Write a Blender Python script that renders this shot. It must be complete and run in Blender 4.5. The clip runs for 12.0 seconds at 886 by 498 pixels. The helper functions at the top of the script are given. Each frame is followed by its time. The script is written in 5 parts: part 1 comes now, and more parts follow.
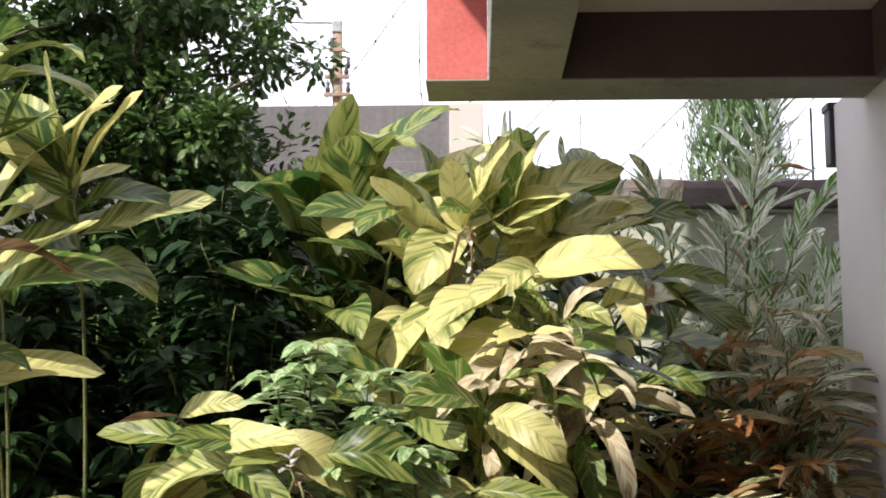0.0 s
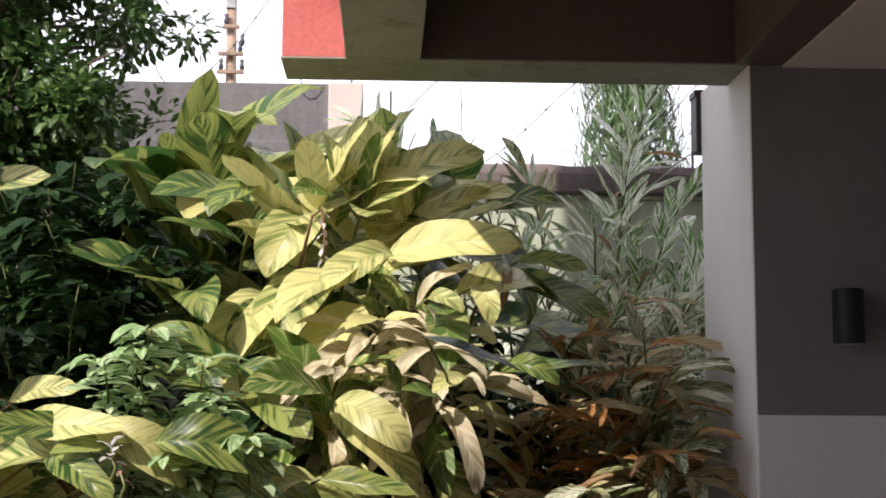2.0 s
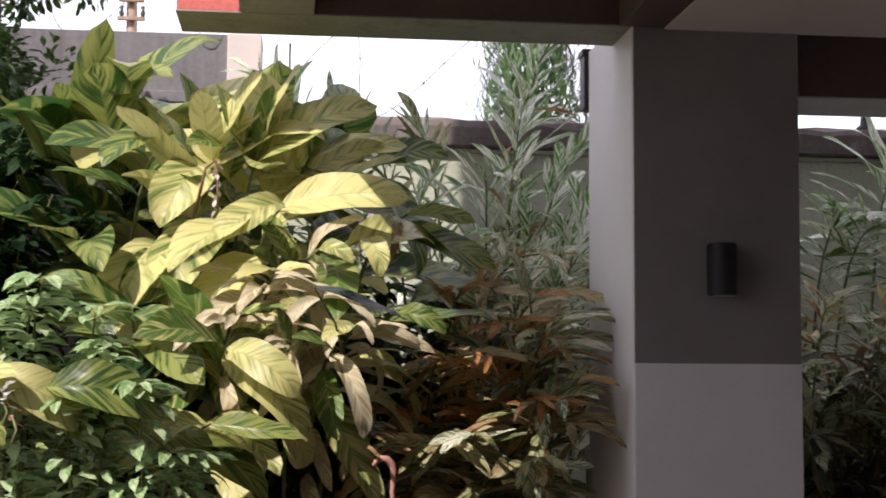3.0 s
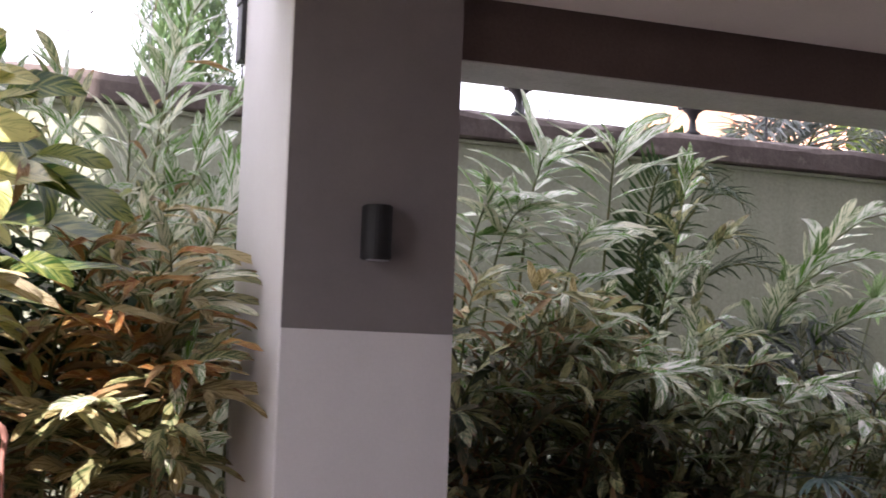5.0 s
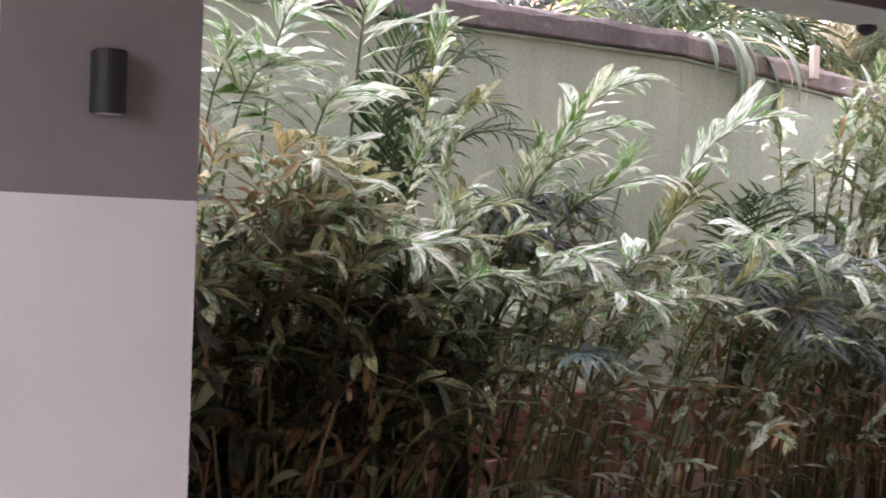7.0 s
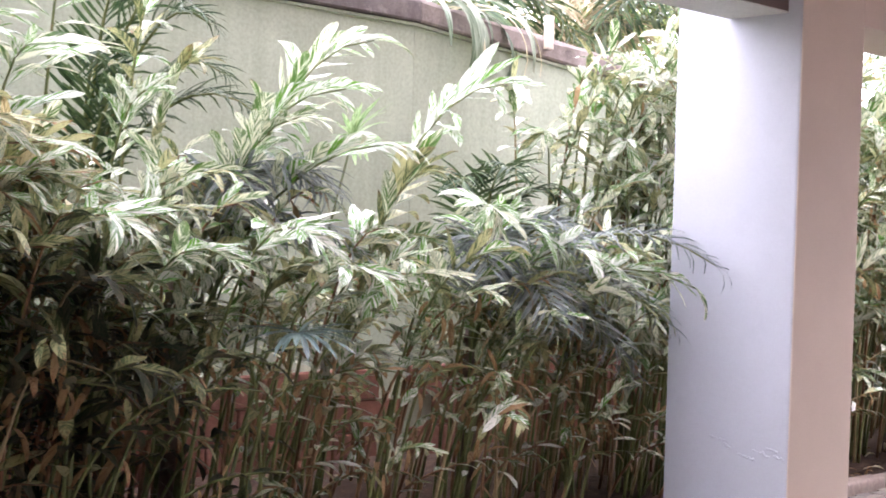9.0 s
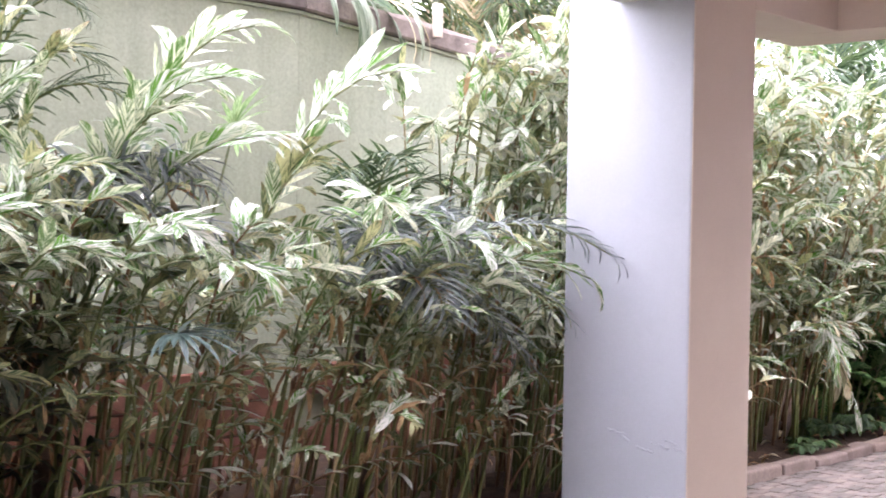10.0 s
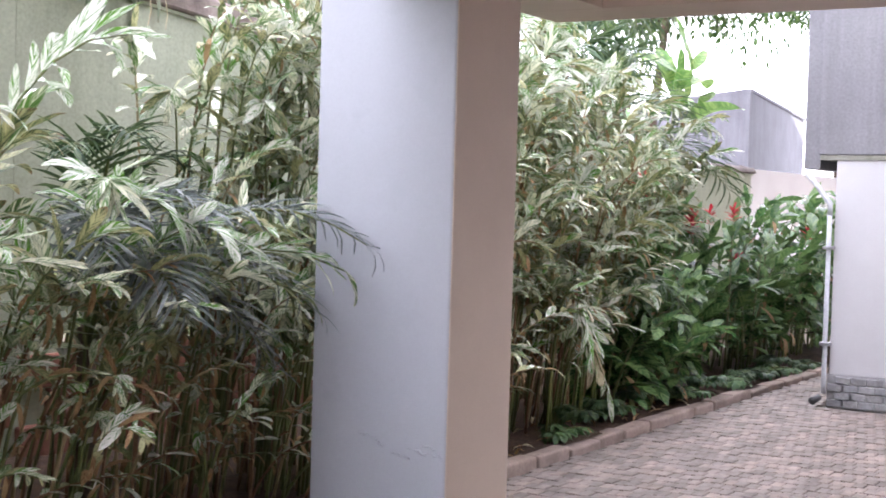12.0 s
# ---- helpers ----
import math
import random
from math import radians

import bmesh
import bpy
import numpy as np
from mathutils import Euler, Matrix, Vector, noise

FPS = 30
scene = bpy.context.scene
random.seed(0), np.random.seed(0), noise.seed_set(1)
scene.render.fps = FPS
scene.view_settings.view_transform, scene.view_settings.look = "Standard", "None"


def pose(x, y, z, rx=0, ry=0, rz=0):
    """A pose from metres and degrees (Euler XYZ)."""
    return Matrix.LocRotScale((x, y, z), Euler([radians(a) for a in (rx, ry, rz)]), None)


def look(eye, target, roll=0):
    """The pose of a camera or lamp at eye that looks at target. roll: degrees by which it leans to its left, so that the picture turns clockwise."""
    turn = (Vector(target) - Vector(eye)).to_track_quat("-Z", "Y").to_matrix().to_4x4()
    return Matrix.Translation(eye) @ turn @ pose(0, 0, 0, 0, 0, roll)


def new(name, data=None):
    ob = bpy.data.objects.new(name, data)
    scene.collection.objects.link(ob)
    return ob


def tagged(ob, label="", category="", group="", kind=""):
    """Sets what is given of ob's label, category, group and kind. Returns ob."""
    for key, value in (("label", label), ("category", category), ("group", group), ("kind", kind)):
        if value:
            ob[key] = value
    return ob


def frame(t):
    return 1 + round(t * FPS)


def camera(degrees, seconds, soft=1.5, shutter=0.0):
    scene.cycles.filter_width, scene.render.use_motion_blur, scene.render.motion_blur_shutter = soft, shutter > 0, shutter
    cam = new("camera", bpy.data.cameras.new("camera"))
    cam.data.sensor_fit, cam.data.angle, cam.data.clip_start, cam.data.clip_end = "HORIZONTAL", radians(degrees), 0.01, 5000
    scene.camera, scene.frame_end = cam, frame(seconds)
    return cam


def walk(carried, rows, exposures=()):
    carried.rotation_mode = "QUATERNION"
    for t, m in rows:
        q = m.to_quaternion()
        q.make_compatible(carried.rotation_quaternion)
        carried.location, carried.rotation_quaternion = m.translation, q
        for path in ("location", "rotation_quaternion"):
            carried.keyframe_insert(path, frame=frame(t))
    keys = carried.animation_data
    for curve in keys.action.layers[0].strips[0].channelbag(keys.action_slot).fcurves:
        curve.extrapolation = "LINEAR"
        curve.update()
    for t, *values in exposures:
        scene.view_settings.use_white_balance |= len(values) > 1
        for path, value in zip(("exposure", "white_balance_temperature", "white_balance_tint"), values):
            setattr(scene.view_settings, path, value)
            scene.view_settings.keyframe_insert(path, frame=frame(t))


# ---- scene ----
cam = camera(35.81, 12.0, soft=1.7, shutter=0.3)
PATH = [
    (0.0, look((-1.289, -4.196, 1.449), (-1.3363, -2.2144, 1.7154), -0.16)),
    (0.5, look((-1.225, -4.174, 1.453), (-1.2283, -2.1919, 1.7199), 0.23)),
    (1.0, look((-1.172, -4.128, 1.457), (-1.1446, -2.1466, 1.7257), 0.44)),
    (1.5, look((-1.135, -4.093, 1.464), (-1.0840, -2.1112, 1.7258), 0.44)),
    (2.0, look((-1.114, -4.098, 1.465), (-1.0318, -2.1147, 1.7060), 0.29)),
    (2.5, look((-1.086, -4.156, 1.462), (-0.9558, -2.1709, 1.6662), 0.11)),
    (3.0, look((-1.072, -4.224, 1.458), (-0.8531, -2.2428, 1.6279), 0.41)),
    (3.2, look((-1.065, -4.217, 1.449), (-0.8062, -2.2404, 1.6113), 0.42)),
    (4.8, look((-1.014, -3.979, 1.372), (-0.3438, -2.1022, 1.5472), 1.94)),
    (5.0, look((-1.000, -3.939, 1.376), (-0.2888, -2.0774, 1.5453), 2.00)),
    (5.5, look((-0.973, -3.819, 1.382), (-0.1619, -1.9972, 1.5296), 1.75)),
    (6.0, look((-0.946, -3.695, 1.370), (-0.0476, -1.9117, 1.4819), 1.23)),
    (6.5, look((-0.931, -3.590, 1.367), (0.0541, -1.8498, 1.4139), 1.19)),
    (7.0, look((-0.912, -3.493, 1.369), (0.1740, -1.8129, 1.3661), 1.95)),
    (7.5, look((-0.862, -3.379, 1.365), (0.3311, -1.7734, 1.3442), 2.59)),
    (7.7, look((-0.826, -3.342, 1.363), (0.4032, -1.7649, 1.3412), 2.73)),
    (9.5, look((-0.491, -3.152, 1.344), (0.9358, -1.7509, 1.3196), 1.19)),
    (10.0, look((-0.413, -3.074, 1.338), (1.0727, -1.7354, 1.3116), 0.91)),
    (10.5, look((-0.321, -2.999, 1.346), (1.2274, -1.7327, 1.3135), 1.24)),
    (11.0, look((-0.214, -2.908, 1.372), (1.3920, -1.7171, 1.3288), 0.73)),
    (11.5, look((-0.106, -2.817, 1.400), (1.5564, -1.7070, 1.3443), 1.68)),
    (12.0, look((-0.010, -2.717, 1.429), (1.7003, -1.6825, 1.3580), 1.61)),
]
EXPOSURES = [(0.0, 0.45, 6400, 16), (2.0, 0.35, 6400, 18), (3.2, 0.28, 6350, 21), (4.8, 1.28, 6350, 22), (5.5, 1.55, 6350, 22), (6.0, 1.9, 6350, 23), (7.0, 2.3, 6330, 23), (7.7, 2.6, 6300, 23), (9.3, 3.2, 6250, 22), (10.5, 3.15, 6250, 20), (12.0, 2.58, 6150, 16)]
walk(cam, PATH, EXPOSURES)

# ---------------------------------------------------------------- light
SUN_WAY = Vector((-0.50, -0.55, 0.67)).normalized()      # towards the sun
world = bpy.data.worlds.new("sky")
scene.world = world
world.use_nodes = True
wn = world.node_tree.nodes
sky = wn.new("ShaderNodeTexSky")
sky.sky_type = "NISHITA"
sky.sun_disc = False
sky.sun_elevation = math.asin(SUN_WAY.z)
sky.sun_rotation = math.atan2(SUN_WAY.x, SUN_WAY.y)
sky.dust_density = 3.0
sky.air_density = 1.0
sky.altitude = 1600
haze = wn.new("ShaderNodeMix")            # bright thin cloud over the whole sky
haze.data_type = "RGBA"
haze.inputs[0].default_value = 0.72
haze.inputs[7].default_value = (10.8, 10.65, 10.9, 1)
world.node_tree.links.new(sky.outputs[0], haze.inputs[6])
world.node_tree.links.new(haze.outputs[2], wn["Background"].inputs[0])
wn["Background"].inputs[1].default_value = 0.15
sun = bpy.data.lights.new("sun", "SUN")
sun.energy, sun.angle, sun.color = 5.0, radians(0.6), (1.0, 0.94, 0.84)
new("sun", sun).matrix_world = look(SUN_WAY * 30, (0, 0, 0))


# ---------------------------------------------------------------- material tools
class Mat:
    def __init__(self, name):
        self.m = bpy.data.materials.new(name)
        self.m.use_nodes = True
        self.n = self.m.node_tree.nodes
        self.l = self.m.node_tree.links
        self.b = self.n["Principled BSDF"]
        self.out = self.n["Material Output"]

    def node(self, kind, **kw):
        nd = self.n.new(kind)
        for k, v in kw.items():
            setattr(nd, k, v)
        return nd

    def put(self, sock, v):
        if isinstance(v, bpy.types.NodeSocket):
            self.l.new(v, sock)
        else:
            sock.default_value = v

    def math(self, op, a, b=0.0, c=0.0):
        nd = self.node("ShaderNodeMath", operation=op)
        for i, v in enumerate((a, b, c)):
            self.put(nd.inputs[i], v)
        return nd.outputs[0]

    def noise(self, scale, vec=None, detail=4.0, rough=0.6):
        nd = self.node("ShaderNodeTexNoise")
        nd.inputs["Scale"].default_value = scale
        nd.inputs["Detail"].default_value = detail
        nd.inputs["Roughness"].default_value = rough
        if vec is not None:
            self.l.new(vec, nd.inputs["Vector"])
        return nd.outputs[0]

    def ramp(self, fac, stops):
        nd = self.node("ShaderNodeValToRGB")
        cr = nd.color_ramp
        while len(cr.elements) < len(stops):
            cr.elements.new(0.5)
        for e, (p, c) in zip(cr.elements, stops):
            e.position, e.color = p, (*c, 1)
        self.l.new(fac, nd.inputs[0])
        return nd.outputs[0]

    def mix(self, fac, a, b, mode="MIX"):
        nd = self.node("ShaderNodeMix", data_type="RGBA", blend_type=mode)
        self.put(nd.inputs[0], fac)
        for s, v in ((nd.inputs[6], a), (nd.inputs[7], b)):
            self.put(s, (*v, 1) if isinstance(v, tuple) else v)
        return nd.outputs[2]

    def vec(self, x, y, z=0.0):
        nd = self.node("ShaderNodeCombineXYZ")
        for i, v in enumerate((x, y, z)):
            self.put(nd.inputs[i], v)
        return nd.outputs[0]

    def bump(self, h, strength=0.3, dist=0.01):
        nd = self.node("ShaderNodeBump")
        nd.inputs["Strength"].default_value = strength
        nd.inputs["Distance"].default_value = dist
        self.l.new(h, nd.inputs["Height"])
        self.l.new(nd.outputs[0], self.b.inputs["Normal"])

    def pos(self):
        return self.node("ShaderNodeNewGeometry").outputs["Position"]

    def rand(self):
        return self.node("ShaderNodeObjectInfo").outputs["Random"]

    def island(self):
        return self.node("ShaderNodeNewGeometry").outputs["Random Per Island"]


def rough_mat(name, c1, c2, scale=3.0, fine=60.0, rough=0.8, bump=0.25, dist=0.006, streak=0.0, per_piece=0.0, per_island=0.0, c3=None, grain=0.35):
    """A mineral or wooden surface: stains at a large scale, grain at a small one."""
    k = Mat(name)
    p = k.pos()
    big = k.noise(scale, p, 5, 0.65)
    col = k.ramp(big, ((0.32, c1), (0.68, c2)))
    small = k.noise(fine, p, 3, 0.7)
    col = k.mix(grain, col, k.ramp(small, ((0.3, (0.55, 0.55, 0.55)), (0.7, (1.25, 1.25, 1.25)))), "MULTIPLY")
    if c3:
        spot = k.noise(scale * 2.7, p, 6, 0.7)
        col = k.mix(k.ramp(spot, ((0.56, (0, 0, 0)), (0.7, (0.8, 0.8, 0.8)))), col, c3)
    if streak:
        m = k.node("ShaderNodeMapping")
        m.inputs["Scale"].default_value = (9, 9, 0.7)
        k.l.new(p, m.inputs[0])
        st = k.noise(1.0, m.outputs[0], 5, 0.7)
        col = k.mix(streak, col, k.ramp(st, ((0.4, (1, 1, 1)), (0.72, (0.45, 0.43, 0.38)))), "MULTIPLY")
    if per_piece or per_island:
        r = k.rand() if per_piece else k.island()
        col = k.mix(per_piece or per_island, col, k.ramp(r, ((0.0, (0.55, 0.5, 0.48)), (0.5, (1, 1, 1)), (1.0, (1.4, 1.3, 1.2)))), "MULTIPLY")
    k.l.new(col, k.b.inputs["Base Color"])
    k.b.inputs["Roughness"].default_value = rough
    k.b.inputs["Specular IOR Level"].default_value = 0.3
    k.bump(k.math("ADD", k.math("MULTIPLY", big, 0.6), k.math("MULTIPLY", small, 0.5)), bump, dist)
    return k.m


def leaf_mat(name, green, pale, cover, freq=16.0, slant=3.0, gloss=0.38, through_light=0.35, brown=0.25, sharp=0.08, by_island=False, vary=0.16, sheen=0.45):
    """A leaf with stripes of a pale colour along its side veins; UV runs across (x) and along (y) the blade."""
    k = Mat(name)
    uv = k.node("ShaderNodeUVMap")
    sep = k.node("ShaderNodeSeparateXYZ")
    k.l.new(uv.outputs[0], sep.inputs[0])
    u, v = sep.outputs[0], sep.outputs[1]
    r = k.island() if by_island else k.rand()
    r100 = k.math("MULTIPLY", r, 97.0)
    side = k.math("ABSOLUTE", k.math("SUBTRACT", u, 0.5))
    lobe = k.math("MULTIPLY", k.math("GREATER_THAN", u, 0.5), 5.3)
    s = k.math("SUBTRACT", k.math("MULTIPLY", v, freq), k.math("MULTIPLY", side, slant * 2.0))
    stripe = k.noise(1.0, k.vec(s, k.math("ADD", k.math("MULTIPLY", side, 1.2), lobe), r100), 3, 0.6)
    shift = k.math("MULTIPLY", k.math("SUBTRACT", k.math("FRACT", k.math("MULTIPLY", r, 13.7)), 0.5), vary)
    th = k.math("ADD", stripe, shift)
    mid = 0.62 - cover * 0.26
    dark = tuple(c * 0.6 for c in green)
    g = k.mix(k.math("FRACT", k.math("MULTIPLY", r, 5.3)), green, dark)
    g = k.mix(k.ramp(k.noise(2.2, k.vec(u, v, r100), 3), ((0.35, (0, 0, 0)), (0.7, (0.6, 0.6, 0.6)))), g, tuple(min(1, c * 1.7) for c in green))
    col = k.mix(k.ramp(th, ((mid - sharp, (0, 0, 0)), (mid + sharp, (1, 1, 1)))), g, pale)
    rib = k.math("LESS_THAN", side, 0.018)
    col = k.mix(k.math("MULTIPLY", rib, 0.5), col, tuple(0.5 * a + 0.5 * b for a, b in zip(green, pale)))
    if brown:
        edge = k.math("ADD", k.math("MULTIPLY", k.noise(5.0, k.vec(u, k.math("MULTIPLY", v, 3.0), r100), 5, 0.7), 1.0), k.math("MULTIPLY", k.math("POWER", v, 6.0), 0.25))
        col = k.mix(k.ramp(edge, ((0.80 - brown * 0.35, (0, 0, 0)), (0.88 - brown * 0.30, (0.9, 0.9, 0.9)))), col, (0.22, 0.11, 0.045))
    k.l.new(col, k.b.inputs["Base Color"])
    k.b.inputs["Roughness"].default_value = gloss
    k.b.inputs["Specular IOR Level"].default_value = sheen
    vein = k.node("ShaderNodeTexWave")
    vein.inputs["Scale"].default_value = 1.0
    k.l.new(k.vec(k.math("MULTIPLY", s, 1.1), 0.0, 0.0), vein.inputs["Vector"])
    k.bump(k.math("ADD", k.math("MULTIPLY", vein.outputs["Fac"], 0.5), stripe), 0.35, 0.004)
    tr = k.node("ShaderNodeBsdfTranslucent")
    k.l.new(col, tr.inputs[0])
    mx = k.node("ShaderNodeMixShader")
    mx.inputs[0].default_value = through_light
    k.l.new(k.b.outputs[0], mx.inputs[1])
    k.l.new(tr.outputs[0], mx.inputs[2])
    k.l.new(mx.outputs[0], k.out.inputs[0])
    return k.m


def simple_mat(name, c, rough=0.5, metal=0.0):
    k = Mat(name)
    nz = k.noise(25.0, k.pos(), 4)
    k.l.new(k.ramp(nz, ((0.3, tuple(x * 0.8 for x in c)), (0.7, tuple(min(1, x * 1.15) for x in c)))), k.b.inputs["Base Color"])
    k.b.inputs["Roughness"].default_value = rough
    k.b.inputs["Metallic"].default_value = metal
    k.bump(nz, 0.1, 0.003)
    return k.m


M = {}
M["paint_light"] = rough_mat("light grey wall paint", (0.72, 0.69, 0.69), (0.78, 0.755, 0.755), 1.6, 90, 0.55, 0.12, 0.003, grain=0.07)
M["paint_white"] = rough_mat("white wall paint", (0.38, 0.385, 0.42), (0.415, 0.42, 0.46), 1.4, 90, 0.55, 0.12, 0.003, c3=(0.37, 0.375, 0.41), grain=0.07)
M["house_white"] = rough_mat("pale house paint", (0.50, 0.485, 0.50), (0.56, 0.545, 0.56), 1.4, 90, 0.6, 0.12, 0.003, grain=0.07)
M["paint_taupe"] = rough_mat("taupe wall paint", (0.20, 0.18, 0.18), (0.25, 0.225, 0.22), 1.6, 90, 0.5, 0.12, 0.003, grain=0.07)
# On the second column this tan includes warm light bounced off the paving
M["paint_tan"] = rough_mat("pinkish tan wall paint", (0.53, 0.435, 0.36), (0.58, 0.48, 0.40), 1.6, 90, 0.55, 0.12, 0.003, grain=0.07)
# On the beam between the columns this brown includes the shade
M["paint_brown"] = rough_mat("dark brown beam paint", (0.10, 0.070, 0.062), (0.13, 0.092, 0.08), 2.0, 80, 0.55, 0.15, 0.004)
M["paint_red"] = rough_mat("red masonry paint", (0.50, 0.115, 0.10), (0.60, 0.16, 0.14), 4.0, 70, 0.7, 0.3, 0.006)
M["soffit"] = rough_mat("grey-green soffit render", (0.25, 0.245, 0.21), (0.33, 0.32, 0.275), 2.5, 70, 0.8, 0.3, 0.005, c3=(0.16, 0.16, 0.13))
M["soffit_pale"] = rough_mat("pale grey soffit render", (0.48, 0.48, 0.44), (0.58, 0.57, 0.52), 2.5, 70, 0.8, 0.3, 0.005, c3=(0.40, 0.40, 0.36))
M["ceiling"] = rough_mat("beige ceiling paint", (0.62, 0.55, 0.51), (0.70, 0.62, 0.57), 1.2, 80, 0.7, 0.1, 0.003, grain=0.07)
M["wall_green"] = rough_mat("sage green render", (0.43, 0.46, 0.35), (0.51, 0.54, 0.42), 1.3, 45, 0.85, 0.25, 0.005, streak=0.25)
M["wall_grey"] = rough_mat("grey render", (0.16, 0.155, 0.16), (0.22, 0.21, 0.215), 1.5, 45, 0.85, 0.3, 0.006, streak=0.5)
M["coping"] = rough_mat("weathered brown concrete coping", (0.105, 0.085, 0.08), (0.20, 0.165, 0.155), 3.0, 40, 0.9, 0.5, 0.012, streak=0.5, c3=(0.30, 0.26, 0.24))
M["coping_pale"] = rough_mat("bleached pinkish concrete coping", (0.20, 0.16, 0.145), (0.36, 0.30, 0.27), 4.0, 40, 0.9, 0.6, 0.015, streak=0.5, c3=(0.13, 0.105, 0.095))
M["brick"] = rough_mat("dull red stone", (0.15, 0.065, 0.045), (0.26, 0.12, 0.085), 6.0, 50, 0.85, 0.5, 0.01, per_piece=0.5)
M["mortar"] = rough_mat("dark mortar", (0.035, 0.03, 0.027), (0.06, 0.05, 0.045), 8, 60, 0.95, 0.4, 0.01)
M["soil"] = rough_mat("dark red-brown soil with litter", (0.035, 0.02, 0.013), (0.085, 0.048, 0.03), 9, 60, 0.95, 0.9, 0.03, c3=(0.14, 0.09, 0.05))
M["ground"] = rough_mat("dusty ground", (0.16, 0.13, 0.10), (0.24, 0.2, 0.16), 0.6, 20, 0.95, 0.4, 0.02)
M["paver"] = rough_mat("weathered concrete paver", (0.135, 0.112, 0.10), (0.265, 0.222, 0.20), 4.5, 70, 0.8, 0.5, 0.006, per_piece=0.55)
M["paver_joined"] = rough_mat("weathered concrete pavers", (0.135, 0.112, 0.10), (0.265, 0.222, 0.20), 4.5, 70, 0.8, 0.5, 0.006, per_island=0.55)
M["floor"] = rough_mat("plain paved floor", (0.42, 0.39, 0.37), (0.52, 0.48, 0.45), 2.5, 60, 0.8, 0.4, 0.006)
M["joint"] = rough_mat("dark sandy joint", (0.07, 0.06, 0.05), (0.11, 0.095, 0.08), 10, 80, 0.95, 0.4, 0.006)
M["grey_blue"] = rough_mat("blue-grey render", (0.12, 0.12, 0.145), (0.17, 0.17, 0.20), 1.0, 30, 0.85, 0.3, 0.006, streak=0.4)
M["kerb"] = rough_mat("pinkish concrete kerb", (0.22, 0.165, 0.14), (0.33, 0.26, 0.225), 4, 50, 0.85, 0.5, 0.01, per_piece=0.5, c3=(0.16, 0.12, 0.10))
M["stone"] = rough_mat("grey dressed stone", (0.20, 0.20, 0.21), (0.34, 0.34, 0.36), 5, 40, 0.85, 0.6, 0.012, per_piece=0.5)
M["house_grey"] = rough_mat("lavender grey render", (0.215, 0.205, 0.225), (0.275, 0.265, 0.285), 1.2, 50, 0.85, 0.25, 0.005, streak=0.3)
M["lamp_black"] = simple_mat("black powder-coated metal", (0.014, 0.014, 0.016), 0.65, 0.2)
M["steel"] = simple_mat("dull galvanised steel", (0.32, 0.32, 0.33), 0.5, 0.8)
M["pipe"] = simple_mat("light grey plastic pipe", (0.42, 0.42, 0.45), 0.45)
M["dark_metal"] = simple_mat("dark grey painted metal", (0.05, 0.05, 0.055), 0.5, 0.2)
M["pole_wood"] = rough_mat("weathered pole timber", (0.24, 0.17, 0.12), (0.36, 0.27, 0.2), 6, 50, 0.9, 0.5, 0.01)
M["roof_tile"] = rough_mat("orange clay roof tile", (0.60, 0.32, 0.20), (0.72, 0.43, 0.29), 3, 30, 0.85, 0.5, 0.01, per_island=0.4)
M["bark"] = rough_mat("brown bark", (0.07, 0.05, 0.035), (0.16, 0.12, 0.09), 12, 60, 0.9, 0.8, 0.02)
M["cane"] = rough_mat("green cane", (0.07, 0.10, 0.03), (0.17, 0.18, 0.06), 9, 60, 0.5, 0.2, 0.004, c3=(0.24, 0.15, 0.07))
M["cane_pale"] = rough_mat("pale brown cane", (0.20, 0.15, 0.07), (0.40, 0.31, 0.17), 9, 60, 0.6, 0.3, 0.005, c3=(0.14, 0.17, 0.06))
M["cane_dry"] = rough_mat("dry brown cane", (0.11, 0.06, 0.03), (0.26, 0.15, 0.08), 9, 60, 0.8, 0.4, 0.006)
# Stripes are real; the yellow copy carries sunlight, the lime copy shade
M["leaf_yellow"] = leaf_mat("broad striped leaf, yellow sunlit copy", (0.085, 0.16, 0.025), (0.70, 0.66, 0.27), 0.57, 20, 4.0, 0.36, 0.3, 0.2, 0.14, vary=0.4)
M["leaf_lime"] = leaf_mat("broad striped leaf, lime shaded copy", (0.035, 0.09, 0.02), (0.32, 0.36, 0.10), 0.48, 16, 4.0, 0.30, 0.35, 0.08, 0.08, vary=0.16)
M["leaf_cream"] = leaf_mat("cream-striped ginger leaf", (0.07, 0.165, 0.022), (0.88, 0.87, 0.68), 0.50, 13, 4.0, 0.28, 0.22, 0.25, 0.05, vary=0.11)
M["leaf_white"] = leaf_mat("white-striped ginger leaf", (0.115, 0.265, 0.035), (0.94, 0.94, 0.86), 0.50, 13, 4.0, 0.26, 0.24, 0.16, 0.05, vary=0.09)
M["leaf_dull"] = leaf_mat("dull green ginger leaf", (0.05, 0.09, 0.025), (0.46, 0.44, 0.22), 0.5, 15, 3.2, 0.42, 0.3, 0.55)
M["leaf_dry"] = leaf_mat("dry brown leaf", (0.20, 0.10, 0.04), (0.42, 0.28, 0.14), 0.6, 12, 3.0, 0.7, 0.25, 0.6)
M["leaf_straw"] = leaf_mat("pale straw-coloured dying leaf", (0.36, 0.27, 0.13), (0.76, 0.69, 0.48), 0.7, 16, 3.5, 0.6, 0.3, 0.25, 0.12)
